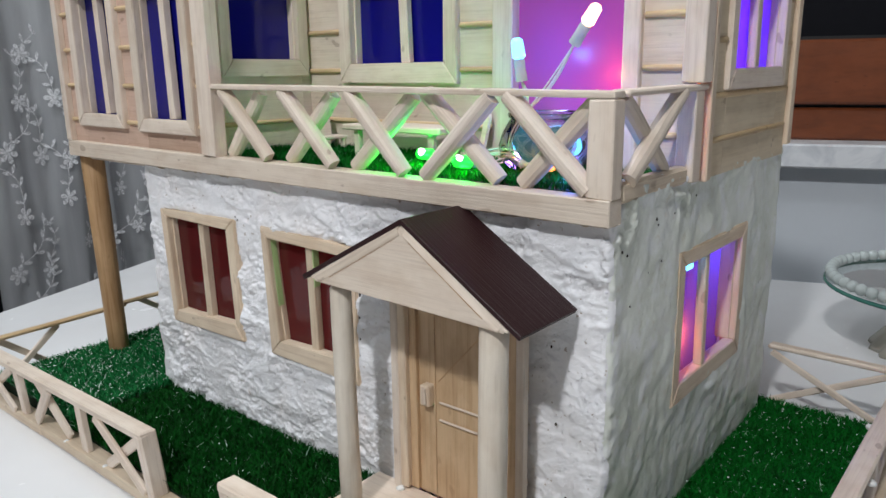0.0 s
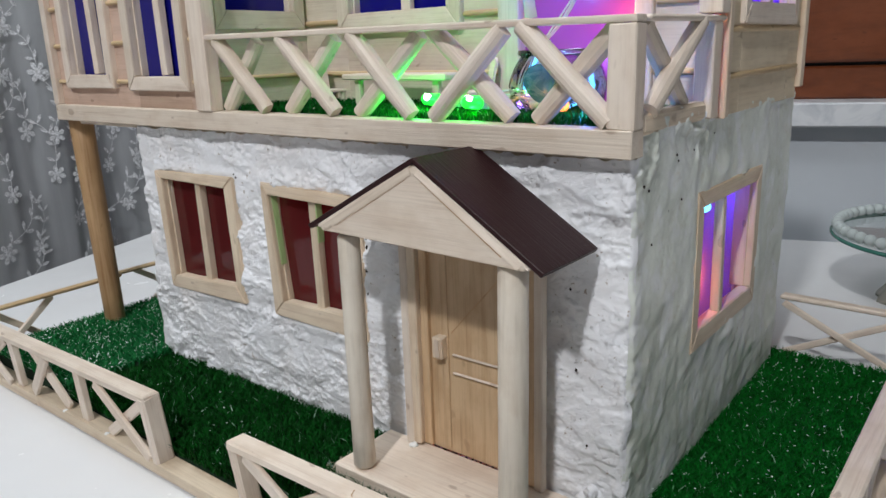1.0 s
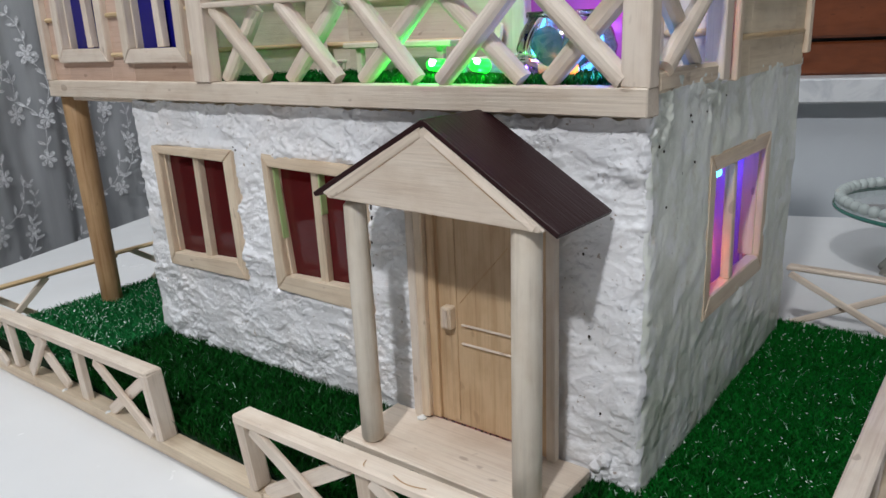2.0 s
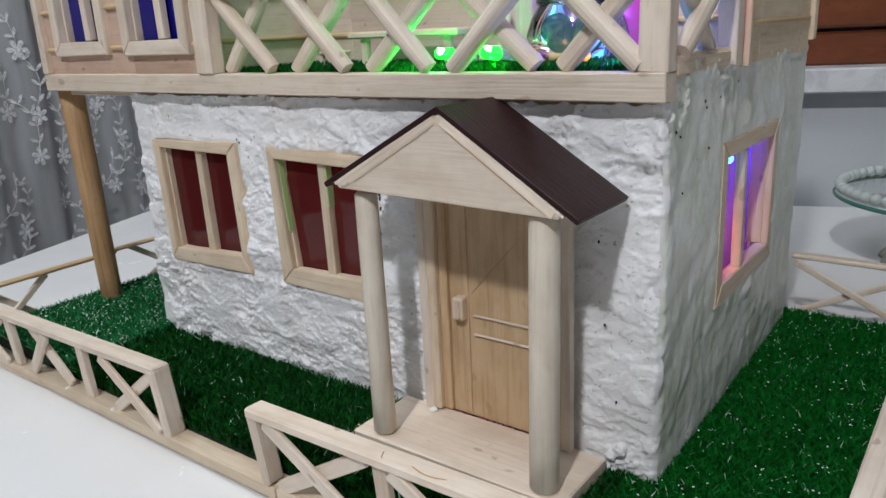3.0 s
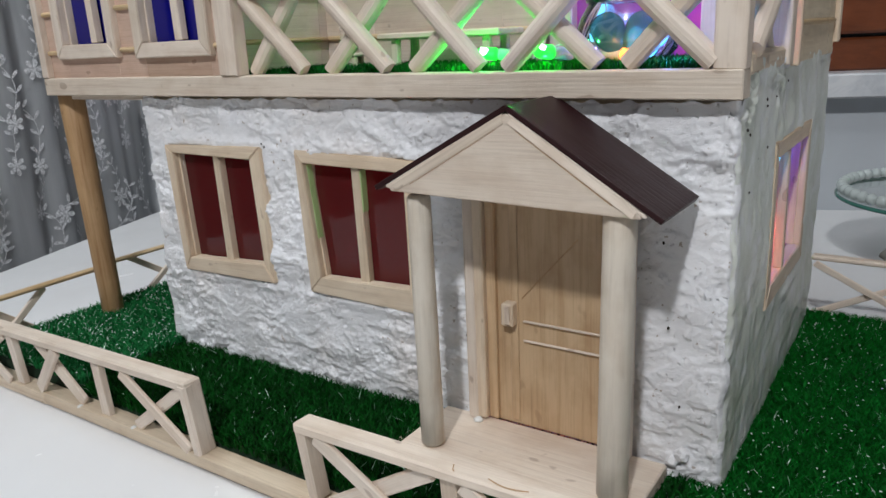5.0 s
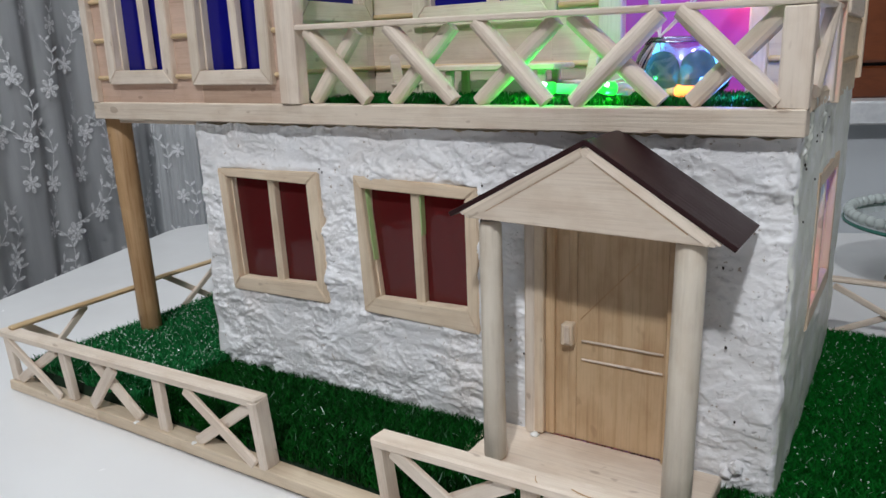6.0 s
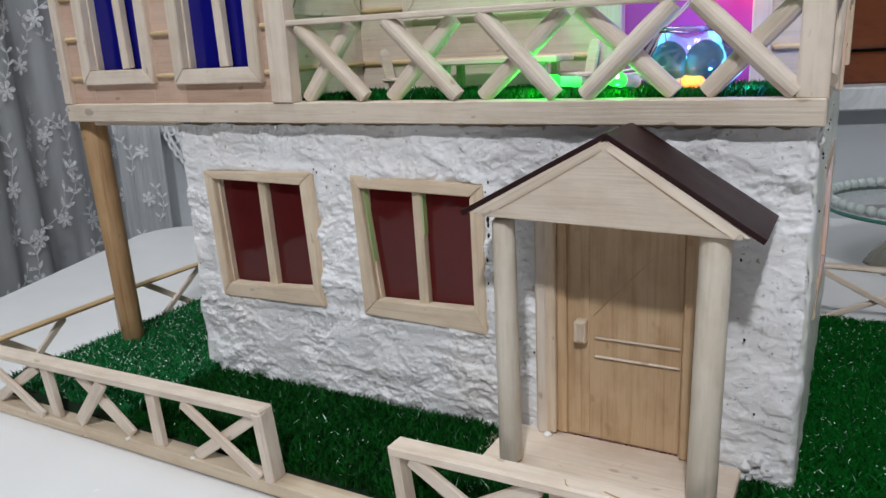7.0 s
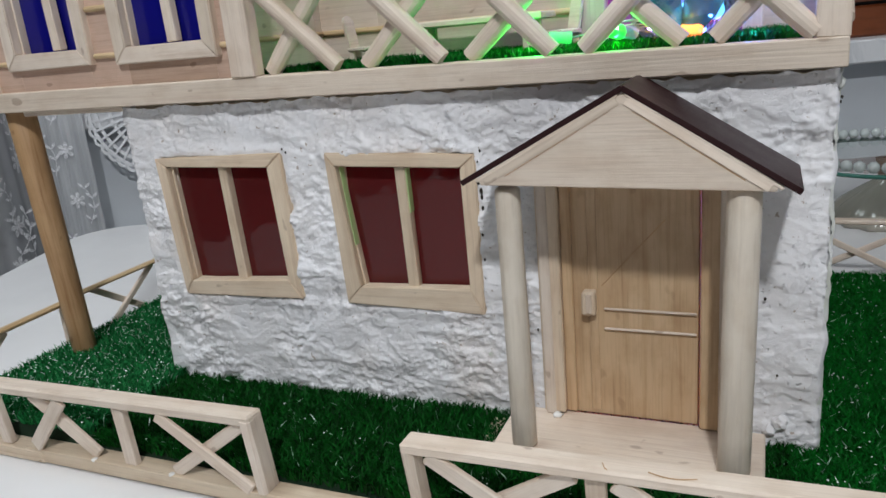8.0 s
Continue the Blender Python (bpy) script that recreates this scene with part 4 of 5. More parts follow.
# Green light on the reveal and mullion edge, put in as coloured strips
stick("green_strip", (-0.2632, 0.0082, 0.1260), (-0.2682, 0.0082, 0.1768), 0.0050, 0.0007, (1, 0, 0), GREENLIT, pair_window, "thin lime-green strip painted as green light on the reveal", 0.0003)
stick("green_strip", (-0.2222, 0.0092, 0.1480), (-0.2228, 0.0092, 0.1754), 0.0056, 0.0007, (1, 0, 0), GREENLIT, pair_window, "", 0.0003)
window("window_c", SW, HX + 0.0008, "x", 1, 0.0105, 0.0080, PINE, LILACFILM, ((0.1440, 0.1400),), house, "narrow-framed wooden window lit violet and orange", 0.0140, 0.0004, 0.0065)

# Door in its frame
door = slab("door", (-0.1280, 0.0040, 0.0270), (-0.0545, 0.0090, 0.1675), DOORWOOD, house, "plain varnished pine door with two grooves", 0.0006, 0.0, "z")
for x0, x1, y0 in ((-0.1412, -0.1285, -0.003), (-0.0535, -0.0425, -0.003)):
    slab("door_jamb", (x0, y0, 0.0285), (x1, 0.010, 0.170), DOORWOOD if x0 > -0.1 else PINE, house, "", 0.0009, 0.0002, "z")
slab("door_jamb", (-0.1284, 0.0005, 0.0285), (-0.1225, 0.009, 0.168), DOORWOOD, house, "", 0.0006, 0.0002, "z")
slab("door_head", (-0.142, -0.002, 0.166), (-0.042, 0.010, 0.177), PINE, house)
slab("door_rib", (-0.1140, 0.0028, 0.030), (-0.1086, 0.0040, 0.168), DOORWOOD, door, "", 0.0004, 0.0, "z")
for z in (0.0945, 0.0825):
    slab("door_groove", (-0.1055, 0.0022, z - 0.0007), (-0.0555, 0.0040, z + 0.0007), PALE, door, "pale raised line", 0.0005)
    slab("door_groove", (-0.1055, 0.0030, z - 0.0014), (-0.0555, 0.0040, z - 0.0009), TANLEG, door, "dark line", 0.0002)
stick("door_scratch", (-0.1065, 0.0037, 0.108), (-0.0720, 0.0037, 0.147), 0.0005, 0.0004, (0, -1, 0), TANLEG, door)
slab("door_handle", (-0.1168, -0.0032, 0.0920), (-0.1092, 0.0040, 0.1060), PINE, door, "small glued wooden handle", 0.0009, 0.0003, "z")
slab("door_handle", (-0.1142, -0.0046, 0.0935), (-0.1108, -0.0030, 0.1050), PALE, door, "", 0.0006, 0.0002, "z")

# Porch
slab("porch_step", (-0.1610, -0.0490, 0.0185), (-0.0195, 0.003, 0.0275), PALE, house, "thick pale wooden porch step", 0.0009)
slab("porch_step", (-0.1755, -0.0480, 0.0097), (-0.0215, 0.001, 0.0183), PINE, house, "", 0.0008)
for x, tip, r in ((-0.1426, -0.1432, 0.0066), (-0.0340, -0.0322, 0.0077)):
    rod("porch_post", (x, -0.0402, 0.0277), (tip, -0.0410, 0.1752), r + 0.0002, r - 0.0002, POSTWOOD, house, "round greyish varnished porch post", 20, 0.0001, 0.0018)
    slab("porch_pilaster", (x + 0.0025 if x < -0.1 else x - 0.010, -0.0038, 0.0278), (x + 0.0085 if x < -0.1 else x - 0.0042, 0.0012, 0.172), PALE, house, "", 0.0006, 0.0002, "z")
GA, GL, GR = (-0.0838, 0.2193), (-0.1545, 0.1795), (-0.0182, 0.1760)
bm = bmesh.new()
tri = [(GL[0] + 0.001, GL[1] - 0.0015), (GR[0] - 0.001, GR[1] - 0.0010), (GR[0] - 0.0005, GR[1] + 0.0022), (GA[0], GA[1]), (GL[0] - 0.0005, GL[1] + 0.0022)]
f0 = [bm.verts.new((x, -0.0515, z)) for x, z in tri]
f1 = [bm.verts.new((x, -0.0450, z)) for x, z in tri]
bm.faces.new(f0)
bm.faces.new(f1[::-1])
for i in range(5):
    bm.faces.new((f0[i], f1[i], f1[(i + 1) % 5], f0[(i + 1) % 5]))
bmesh.ops.recalc_face_normals(bm, faces=bm.faces[:])
bmesh.ops.bevel(bm, geom=bm.edges[:], offset=0.0005, segments=1, affect="EDGES")
part("gable", bm, PALE, house, "pale triangular wooden gable board")
for end in (GL, GR):
    d = Vector((end[0] - GA[0], 0, end[1] - GA[1])).normalized()
    nrm = Vector((-d.z, 0, d.x)) if d.x > 0 else Vector((d.z, 0, -d.x))
    a, b = Vector((GA[0], -0.0487, GA[1])) + nrm * 0.0010, Vector((end[0], -0.0487, end[1])) + nrm * 0.0010
    stick("gable_strip", a + d * 0.0015, b + d * 0.0008, 0.0062, 0.0020, nrm, PALE, house, "", 0.0004)
    lower = nrm * -0.0026
    stick("rake_trim", a + lower + d * 0.0035 + Vector((0, -0.0030, 0)), b + lower - d * 0.003 + Vector((0, -0.0030, 0)), 0.0040, 0.0006, (0, -1, 0), PALE, house, "", 0.0003, 0.0004)
    # a hair-thin dark stick draws the shade of a gap below the trim
    stick("rake_gap", a + lower * 1.95 + d * 0.008 + Vector((0, -0.0029, 0)), b + lower * 1.95 - d * 0.014 + Vector((0, -0.0029, 0)), 0.0003, 0.0004, (0, -1, 0), TANLEG, house, "", 0.0001, 0.0003)
    ra = Vector((GA[0], -0.0258, GA[1] - 0.0010)) + nrm * 0.0030
    rb = Vector((end[0], -0.0258, end[1])) + nrm * 0.0030 + d * (0.0085 if d.x < 0 else 0.0085) + Vector((0, 0, 0.0010))
    stick("porch_roof", ra - d * 0.0021, rb, 0.0525, 0.0028, nrm, ROOFING, house, "dark brown vinyl-covered porch roof", 0.0003, 0.0)

# Upper floor: beam, slab and post below the overhang
slab("upper_floor", (-0.549, 0.007, 0.2245), (HX - 0.004, HB, 0.2318), BOARD, house)
stick("beam", (-0.5535, 0.0030, 0.2290), (0.0090, 0.0030, 0.2280), 0.0140, 0.0130, (0, -1, 0), PALE, house, "long pale pine beam", 0.0007)
stick("beam", (0.0045, 0.0105, 0.2362), (0.0045, 0.0930, 0.2362), 0.0085, 0.0110, (0, 0, 1), PINE, house, "", 0.002, 0.0006)
rod("overhang_post", (-0.5425, 0.0160, 0.0195), (-0.5485, 0.0150, 0.2220), 0.0096, 0.0106, TANLEG, house, "tan round wooden post under the overhang", 18, 0.00015)
slab("overhang_ledge", (-0.553, 0.010, 0.2175), (-0.440, 0.016, 0.2240), PALE, house)

# Left block of the upper floor
BL, BR = -0.549, -0.333
UW1, UW2 = (-0.5275, -0.4465, 0.2505, 0.372), (-0.4245, -0.3395, 0.2490, 0.372)
core_boards(BL, BR, UZ + 0.0012, UT, [(a + 0.006, b - 0.006, c + 0.006, d - 0.006) for a, b, c, d in (UW1, UW2)], lambda a, b, c, d: slab("plank", (a, 0.0022, c), (b, 0.0075, d), PINKISH, house, "", 0.0002))
window("window_d", UW1, 0.0016, "y", -1, 0.0108, 0.0080, PALE, BLUEFILM, (-0.4815,), house, "tall pale wooden window with deep blue panes", 0.0085, 0.0045, 0.0080, 1.05)
window("window_e", UW2, 0.0016, "y", -1, 0.0108, 0.0080, PALE, BLUEFILM, (-0.3785,), house, "tall pale wooden window with deep blue panes", 0.0085, 0.0045, 0.0080, 1.05)
for z in (0.2560, 0.2865, 0.3175, 0.3485):
    for x0, x1 in ((-0.4460, -0.4250), (-0.5455, -0.5280), (-0.3390, -0.3325)):
        rod("trim_dowel", (x0, 0.0008, z), (x1, 0.0008, z), 0.0019, 0.0019, DOWEL, house, "", 8)
stick("corner_strip", (-0.5500, -0.0006, 0.2362), (-0.5500, -0.0006, 0.47), 0.0085, 0.0062, (0, -1, 0), PALE, house)
stick("pillar", (-0.3215, 0.0005, 0.2352), (-0.3215, 0.0005, 0.47), 0.0175, 0.0110, (0, -1, 0), PALE, house, "square pale wooden balcony pillar", 0.0007)
slab("outer_wall", (BL, 0.008, UZ), (BL + 0.005, HB - 0.007, UT), PINKISH, house, along="y")
slab("roof_board", (BL - 0.004, 0.0, UT), (-0.3285, HB + 0.004, UT + 0.006), PALE, house)
slab("roof_board", (-0.3280, 0.098, UT), (HX + 0.006, HB + 0.004, UT + 0.006), PALE, house)

# Return wall beside the balcony
RW = (0.0145, 0.1010, 0.2925, 0.372)
core_boards(0.008, 0.1085, UZ, UT, [(RW[0] + 0.005, RW[1] - 0.005, RW[2] + 0.005, RW[3] - 0.005)], lambda a, b, c, d: slab("plank", (-0.3330, a, c), (-0.3285, b, d), PALE, house, "", 0.0002, 0.0, "y"))
window("window_f", RW, -0.3270, "x", 1, 0.0110, 0.0070, PALE, BLUEFILM, (), house, "pale wooden window with a deep blue pane", 0.008, 0.003)
for z in (0.2570,):
    rod("trim_dowel", (-0.3270, 0.010, z), (-0.3270, 0.105, z), 0.0019, 0.0019, DOWEL, house, "", 8)

# Recessed front wall of the upper floor, with a window and a doorway
RY = 0.1045
RWIN, RDOOR = (-0.2863, -0.1663, 0.2868, 0.372), (-0.1357, -0.0278, UZ, 0.385)
core_boards(-0.3285, 0.004, UZ, UT, [(RWIN[0] + 0.005, RWIN[1] - 0.005, RWIN[2] + 0.005, RWIN[3] - 0.005), (RDOOR[0] + 0.006, RDOOR[1] - 0.006, RDOOR[2], RDOOR[3] - 0.004)], lambda a, b, c, d: slab("plank", (a, RY, c), (b, RY + 0.005, d), PALE, house, "", 0.0003))
window("window_g", RWIN, RY - 0.0005, "y", -1, 0.0122, 0.0080, PALE, BLUEFILM, (-0.2200,), house, "wide pale wooden window with deep blue panes", 0.009, 0.0045, 0.0085)
for x0, x1 in ((RDOOR[0], RDOOR[0] + 0.0165), (RDOOR[1] - 0.0115, RDOOR[1])):
    slab("balcony_door_frame", (x0, RY - 0.0045, UZ), (x1, RY + 0.008, 0.385), PALE, house, "", 0.0008, 0.0002, "z")
slab("balcony_door", (RDOOR[0] + 0.0160, RY + 0.0040, UZ + 0.001), (RDOOR[1] - 0.0110, RY + 0.0052, 0.380), PINKFILM, house, "translucent magenta balcony door pane", 0.0)
for z in (0.2570, 0.2965, 0.3270, 0.3575):
    for x0, x1 in ((-0.3275, -0.2867), (-0.1658, -0.1362), (-0.0273, -0.0010)):
        if z < 0.28 and x0 < -0.2:
            x1 = -0.1362
        if z < 0.28 and -0.2 < x0 < -0.1:
            continue
        rod("trim_dowel", (x0, RY - 0.0008, z), (x1, RY - 0.0008, z), 0.0020, 0.0020, DOWEL, house, "", 8)

# Right wall of the upper floor
core_boards(0.1130, HB - 0.007, UZ - 0.004, UT, [(0.149, 0.253, 0.290, 0.366)], lambda a, b, c, d: slab("plank", (HX - 0.0040, a, c), (HX + 0.0012, b, d), BOARD, house, "", 0.0003, 0.0, "y"))
window("window_h", (0.1425, 0.2590, 0.2825, 0.372), HX + 0.0014, "x", 1, 0.0105, 0.0070, PALE, VIOLETFILM, (0.2010,), house, "pale wooden window with violet-lit panes", 0.008, 0.0030, 0.0085)
for z, y0, y1 in ((0.2530, 0.121, 0.276), (0.2798, 0.121, 0.276), (0.3120, 0.121, 0.1420), (0.3120, 0.2595, 0.276), (0.3420, 0.121, 0.1420), (0.3420, 0.2595, 0.276)):
    rod("trim_dowel", (HX + 0.0012, y0, z), (HX + 0.0012, y1, z + 0.0006), 0.0019, 0.0019, DOWEL, house, "", 8)
stick("corner_strip", (HX + 0.0020, 0.1170, 0.2300), (HX + 0.0020, 0.1170, 0.47), 0.0070, 0.0065, (1, 0, 0), PINE, house)
stick("corner_strip", (HX + 0.0020, 0.2830, 0.2380), (HX + 0.0020, 0.2830, 0.47), 0.0085, 0.0060, (1, 0, 0), PINE, house)
stick("pillar", (0.0058, 0.1050, 0.2880), (0.0058, 0.1050, 0.47), 0.0130, 0.0125, (0, -1, 0), PALE, house, "square pale wooden corner pillar", 0.0007)
stick("rail_post", (0.0050, 0.1010, 0.2310), (0.0050, 0.1010, 0.2842), 0.0110, 0.0110, (0, -1, 0), PALE, house, "", 0.0007)

# Balcony railing
RT = 0.2836
railing = part("railing", box_mesh(0.3275, 0.0105, 0.0036, 0.0010, 2, 0.0003), PALE, house, "pale stick balcony railing with crossed laths", frame_along((-0.3185, 0.0012, RT + 0.0034), (0.0090, 0.0032, RT + 0.0014), (0, 0, 1))[0])
stick("top_rail", (0.0055, 0.0090, RT + 0.0016), (0.0055, 0.1130, RT + 0.0020), 0.0105, 0.0034, (0, 0, 1), PALE, railing, "", 0.0010)
stick("corner_post", (0.0020, 0.0030, 0.2347), (0.0020, 0.0030, RT - 0.0006), 0.0145, 0.0110, (0, -1, 0), PALE, railing, "", 0.0007)
pairs = ((-0.3060, -0.2565, -0.2700, -0.3085, 0), (-0.2380, -0.1900, -0.1945, -0.2410, 0), (-0.1735, -0.1280, -0.1250, -0.1765, 0), (-0.1165, -0.0640, -0.0645, -0.1115, 1), (-0.0540, -0.0050, -0.0040, -0.0485, 0))
for ta, ba, tb_, bb_, swap in pairs:
    ya, yb = (0.0000, 0.0075) if not swap else (0.0075, 0.0000)
    lath("lath", (ta, ya, RT + 0.0005), (ba, ya, 0.2372), 0.0102, 0.0078, (0, -1, 0), railing)
    lath("lath", (tb_, yb, RT - 0.0002), (bb_, yb, 0.2372), 0.0102, 0.0078, (0, -1, 0), railing)
lath("lath", (0.0035, 0.0180, RT), (0.0035, 0.0700, 0.2420), 0.0100, 0.0072, (1, 0, 0), railing)
lath("lath", (0.0085, 0.0800, RT), (0.0085, 0.0180, 0.2420), 0.0100, 0.0072, (1, 0, 0), railing)

led_cap = part("window_bulb", rod_mesh(0.014, 0.0042, 0.0036, 12, 3, 0.0, 0.001), GLOW_BLUE, house, "lit blue bulb behind the side window", frame_along((-0.0030, 0.1110, 0.1745), (0.0020, 0.1240, 0.1760), (0, 0, 1))[0], True)

# Dark blobs that stand for the shade in chinks where the plaster leaves the woodwork
CHINK = Mat("chink_shade", (0.030, 0.022, 0.016), 0.9).m
for k in range(24):
    x, z = -0.1748 + 0.0011 * rng.uniform(-1, 1), 0.098 + 0.084 * (k + rng.uniform(-0.5, 0.5)) / 24
    if k % 3 != 1:
        part("chink", blob_mesh(rng.uniform(0.0005, 0.0010), rng.uniform(1.2, 2.6), k), CHINK, house, "", Matrix.Translation((x, FY - 0.0012, z)), True)
for x, z, r in ((-0.3050, 0.187, 0.0006), (-0.3075, 0.1892, 0.0005), (-0.1735, 0.1855, 0.0006), (-0.0262, 0.150, 0.0006), (-0.0426, 0.1001, 0.0008), (-0.0434, 0.0731, 0.001), (-0.0436, 0.0494, 0.0008), (-0.0436, 0.0373, 0.0009), (-0.0422, 0.0952, 0.0007), (-0.0222, 0.105, 0.0007), (-0.0150, 0.062, 0.0006), (-0.1450, 0.078, 0.0006)):
    part("chink", blob_mesh(r, 1.5, z * 50), CHINK, house, "", Matrix.Translation((x, FY - 0.0012, z)), True)
for y, z, r in ((0.014, 0.206, 0.0012), (0.020, 0.203, 0.0010), (0.054, 0.2165, 0.0013), (0.057, 0.213, 0.0009), (0.079, 0.216, 0.0008), (0.064, 0.191, 0.0010), (0.026, 0.174, 0.0009), (0.110, 0.222, 0.0008)):
    part("chink", blob_mesh(r * 0.48, 1.6, y * 90), CHINK, house, "", Matrix.Translation((HX + 0.0012, y, z)), True)
# Things on the balcony ---------------------------------------------------------------------
turf_mat("balcony_turf", [(-0.326, -0.004, 0.011, 0.103)], 9000, 0.0050, 0.004, TURF_DEEP, "deep green artificial grass on the balcony floor", 0.2320, 0.0025, 0.0009)
BZ = 0.2348


def mini_table(at):
    t = thing("miniature_table", at, "miniature wooden balcony table with a plank top", "table")
    x, y, z = at
    stick("tabletop", (x - 0.048, y, z + 0.0215), (x + 0.047, y, z + 0.0215), 0.034, 0.0042, (0, 0, 1), PALE, t, "", 0.0008)
    for dx in (-0.036, 0.036):
        for dy in (-0.011, 0.011):
            stick("leg", (x + dx, y + dy, z), (x + dx, y + dy, z + 0.0195), 0.0055, 0.0045, (0, -1, 0), PALE, t)
    return t


def mini_chair(at, turn, label):
    m = Matrix.Translation(at) @ pose(0, 0, 0, 0, 0, turn)
    t = thing("miniature_chair", at, label, "chair", "balcony chairs")

    def w(x, y, z):
        return m @ Vector((x, y, z))

    stick("seat", w(-0.010, 0, 0.0100), w(0.010, 0, 0.0100), 0.017, 0.0028, (0, 0, 1), PALE, t)
    # a back cut from a stick with a round end
    bm = bmesh.new()
    pts = [(-0.0048, 0.010), (0.0048, 0.010)] + [(0.0048 * math.cos(radians(a)), 0.0285 + 0.0048 * math.sin(radians(a))) for a in range(0, 181, 20)]
    f0 = [bm.verts.new((x, -0.001, z)) for x, z in pts]
    f1 = [bm.verts.new((x, 0.001, z)) for x, z in pts]
    bm.faces.new(f0[::-1])
    bm.faces.new(f1)
    for i in range(len(pts)):
        j = (i + 1) % len(pts)
        bm.faces.new((f0[i], f0[j], f1[j], f1[i]))
    bmesh.ops.recalc_face_normals(bm, faces=bm.faces[:])
    part("backrest", bm, PALE, t, "", m @ Matrix.Translation((0, 0.0085, 0)) @ pose(0, 0, 0, -12, 0, 0))
    for dx in (-0.007, 0.007):
        stick("leg", w(dx, -0.006, 0), w(dx, -0.006, 0.0088), 0.004, 0.003, (0, -1, 0), PALE, t)
        stick("leg", w(dx, 0.006, 0), w(dx, 0.006, 0.0088), 0.004, 0.003, (0, -1, 0), PALE, t)
    return t


mini_table((-0.196, 0.076, BZ))
mini_chair((-0.283, 0.085, BZ), 75, "miniature chair of round-ended craft sticks")
mini_chair((-0.144, 0.084, BZ), -35, "miniature chair of round-ended craft sticks, tilted back")

# String of coloured lights
lights = thing("string_lights", (-0.105, 0.06, BZ), "string of coloured lights on clear wires, lit", "string lights")


def led(tip, tail, glow, tag):
    """A small capped bulb on its clear sleeve."""
    tip, tail = Vector(tip), Vector(tail)
    m, length = frame_along(tail, tip, (0, -0.8, 0.6))
    d = (tip - tail).normalized()
    bulb = part("bulb", rod_mesh(0.0125, 0.0040, 0.0034, 16, 4, 0.0, 0.0016), glow, lights, tag, frame_along(tip - d * 0.0125, tip, (0, -0.8, 0.6))[0], True)
    part("sleeve", rod_mesh(0.013, 0.0036, 0.0033, 12, 2), MILKY, bulb, "clear plastic sleeve", frame_along(tip - d * 0.0256, tip - d * 0.0127, (0, -0.8, 0.6))[0], True)
    if glow is GLOW_GREEN:
        # added blob that imitates the washed-out glare at the bulb's centre
        part("core", blob_mesh(0.0030, 0.9, tip.x * 70), GLOW_CORE, bulb, "pale glowing blob added as the bulb's overexposed centre", Matrix.Translation(tip - d * 0.0050 + Vector((0, -0.0018, 0.0012))), True)
    return tip - d * 0.0256


s1 = led((-0.0885, 0.060, 0.3150), (-0.0860, 0.062, 0.291), GLOW_BLUE, "lit blue bulb")
s2 = led((-0.0350, 0.060, 0.3310), (-0.0560, 0.063, 0.303), GLOW_AMBER, "lit amber bulb")
s3 = led((-0.1530, 0.0405, 0.2440), (-0.130, 0.050, 0.2420), GLOW_GREEN, "lit green bulb")
s4 = led((-0.1010, 0.0140, 0.2450), (-0.092, 0.040, 0.2420), GLOW_GREEN, "lit green bulb")
s5 = led((-0.0580, 0.0560, 0.2405), (-0.082, 0.060, 0.2400), GLOW_ORANGE, "lit orange bulb")
s6 = led((-0.0690, 0.0830, 0.2540), (-0.080, 0.078, 0.2400), GLOW_BLUE, "lit blue bulb")


def wires(start, end, sag, n, spread):
    for k in range(n):
        off = Vector((rng.uniform(-1, 1), rng.uniform(-1, 1), rng.uniform(-0.6, 0.6))) * spread
        pts = []
        for i in range(15):
            f = i / 14
            p = Vector(start).lerp(Vector(end), f)
            bow = math.sin(math.pi * f)
            pts.append(p + off * bow + Vector((0, 0, -sag * bow)))
        tube("wire", pts, 0.00055, WIRE, lights, "", 6)


hub = Vector((-0.098, 0.066, 0.2440))
wires(s1, (-0.083, 0.064, 0.272), 0.0, 3, 0.002)
wires((-0.083, 0.064, 0.272), hub, 0.002, 4, 0.006)
wires(s2, (-0.083, 0.064, 0.272), 0.002, 4, 0.003)
wires(s3, hub, 0.001, 2, 0.003)
wires(s4, hub, 0.001, 3, 0.004)
wires(s5, hub, -0.002, 3, 0.004)
wires(s6, hub, -0.003, 2, 0.004)
wires((-0.125, 0.058, 0.2395), (-0.070, 0.060, 0.2400), -0.006, 4, 0.005)

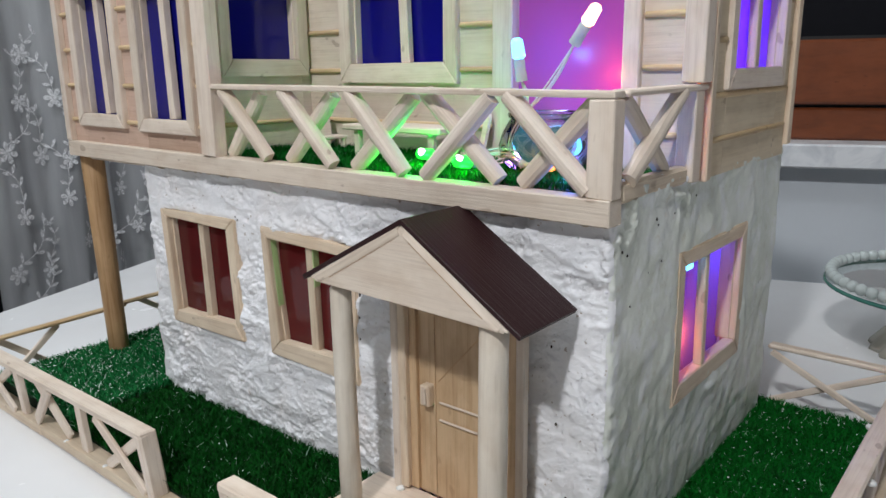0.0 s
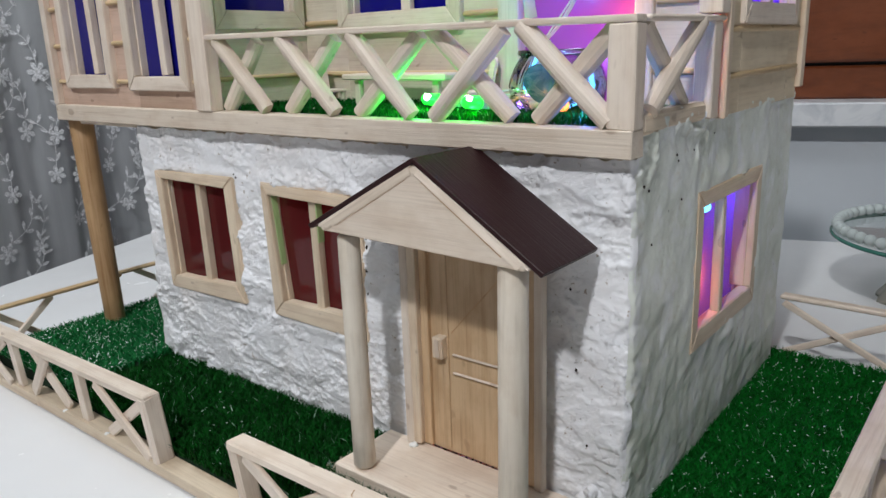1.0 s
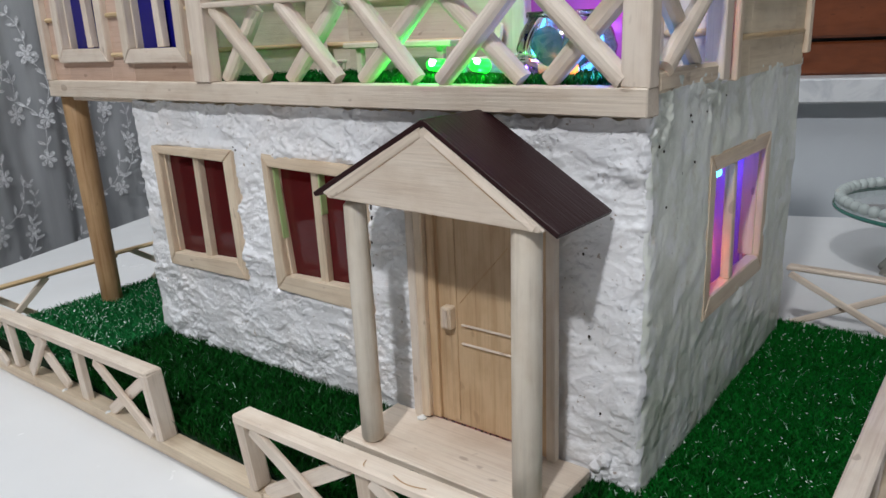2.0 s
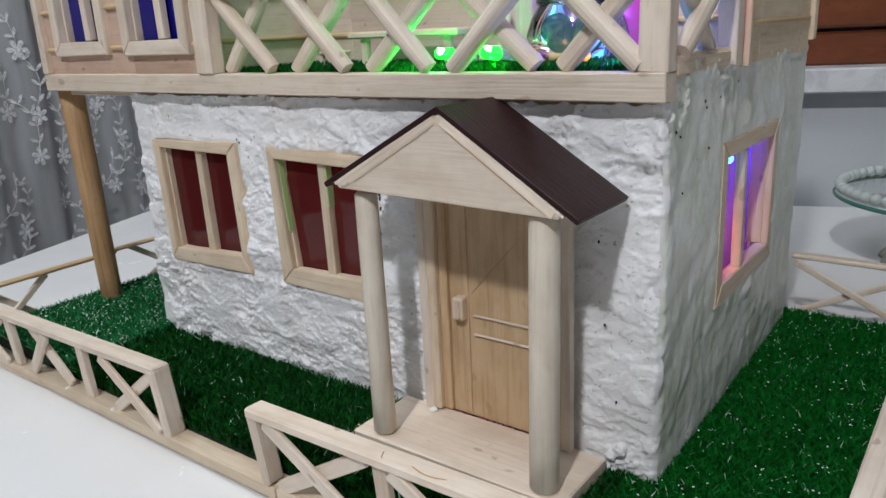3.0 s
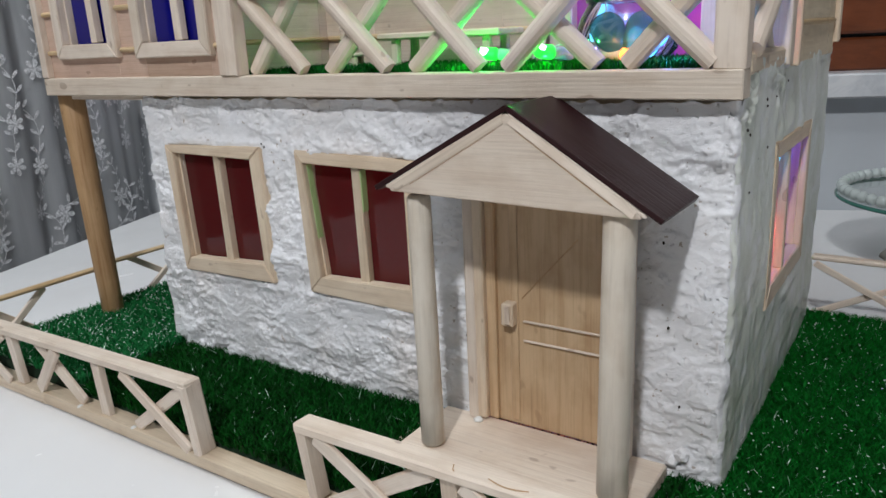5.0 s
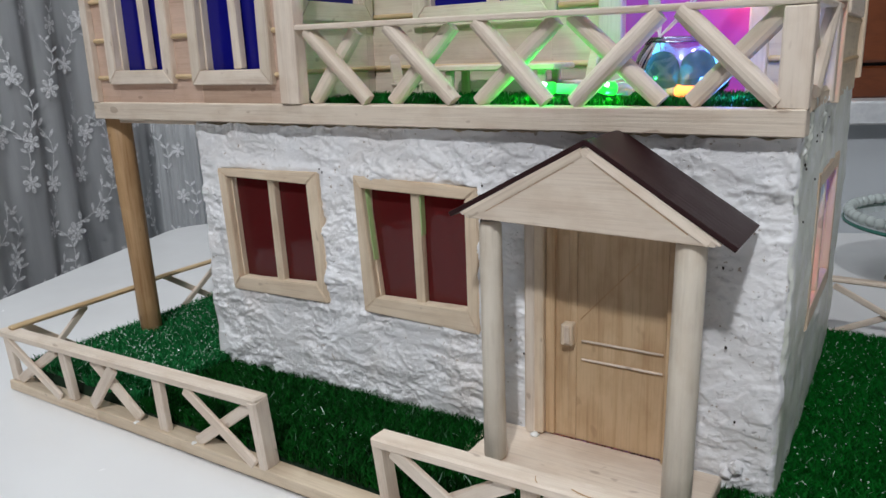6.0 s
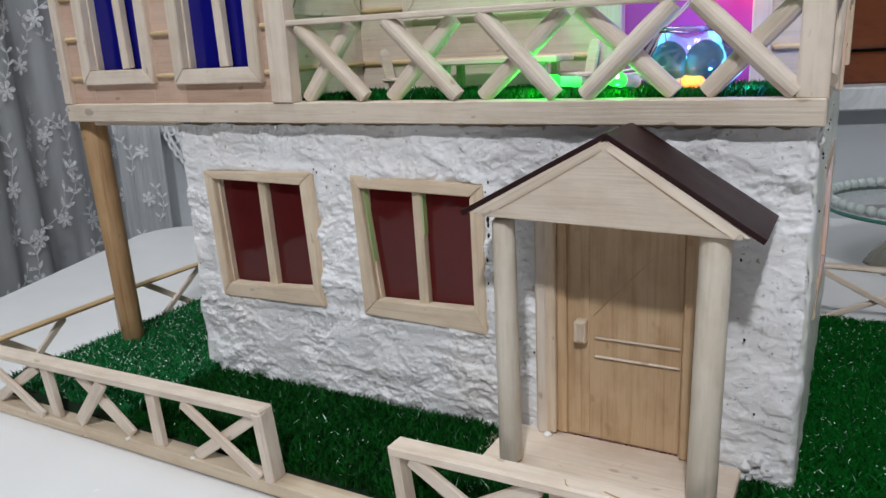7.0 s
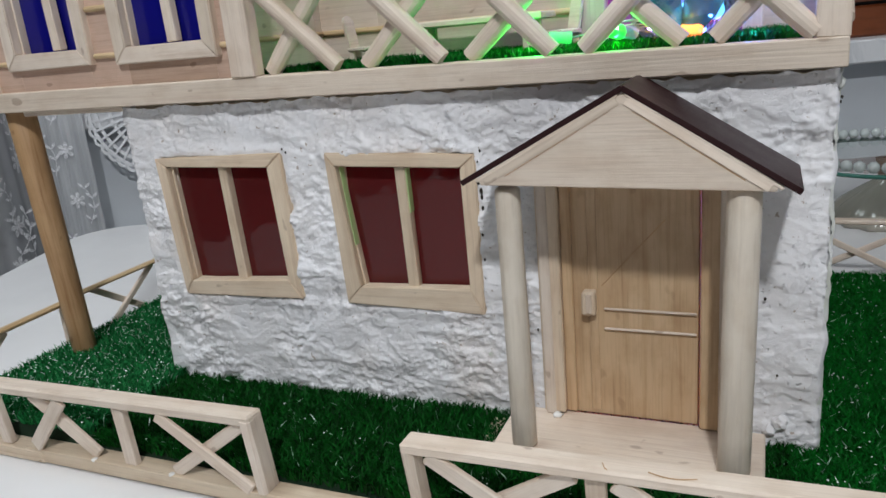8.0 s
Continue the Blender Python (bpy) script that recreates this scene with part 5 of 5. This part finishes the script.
# Clear heart-shaped trinket box with a light inside
bowl_at = Vector((-0.0690, 0.0640, BZ))
box = thing("trinket_box", bowl_at, "clear plastic trinket box with two heart-shaped lobes", "trinket box")
bm = lathe_mesh([(0.020, 0.0008), (0.0272, 0.008), (0.0288, 0.017), (0.0260, 0.026), (0.0215, 0.0335)], 40)
part("body", bm, PLASTIC, box, "", Matrix.Translation(bowl_at), True)
part("rim", lathe_mesh([(0.0205, 0.0336), (0.0228, 0.0336), (0.0234, 0.0352), (0.0228, 0.0368), (0.0205, 0.0368)], 40, True), PLASTIC, box, "", Matrix.Translation(bowl_at), True)
for dx in (-0.0105, 0.0105):
    bm = bmesh.new()
    bmesh.ops.create_uvsphere(bm, u_segments=20, v_segments=12, radius=0.0104)
    for v_ in bm.verts:
        if v_.co.z < 0:
            v_.co.x -= dx / 0.0105 * -v_.co.z * 0.55
            v_.co.z *= 1.35
        v_.co.y *= 0.7
    part("heart_lobe", bm, HEARTGLASS, box, "teal glass heart lobe", Matrix.Translation(bowl_at + Vector((dx, -0.004, 0.0185))), True)

# Beads of dried glue on the fence and porch
for k, (x, y, z, r, s) in enumerate(((0.100, 0.212, 0.058, 0.0030, 0.7), (0.1125, 0.150, 0.050, 0.0032, 0.7), (-0.412, -0.0990, 0.0102, 0.0022, 0.5), (-0.348, -0.0995, 0.0108, 0.0020, 0.5), (-0.1330, -0.0052, 0.0283, 0.0030, 0.5), (-0.290, -0.0995, 0.0118, 0.0018, 0.5))):
    ob = part("glue_drop", blob_mesh(r, s, k), GLUE, None, "", Matrix.Translation((x, y, z)), True)
    tagged(ob, "small dried drop of white glue", "glue drop", "glue drops")

# Pencil and knife marks on the gate fence's rail
for pts in (((-0.086, -0.1035, 0.0648), (-0.0845, -0.1070, 0.0648), (-0.082, -0.1086, 0.0640)), tuple((-0.066 + 0.020 * f, -0.1062 - 0.0024 * math.sin(f * 3.1), 0.0652) for f in (0, 0.15, 0.3, 0.45, 0.6, 0.75, 0.9, 1.0))):
    tube("rail_mark", pts, 0.00032, TANLEG, gate_fence, "thin dark scratch", 5)
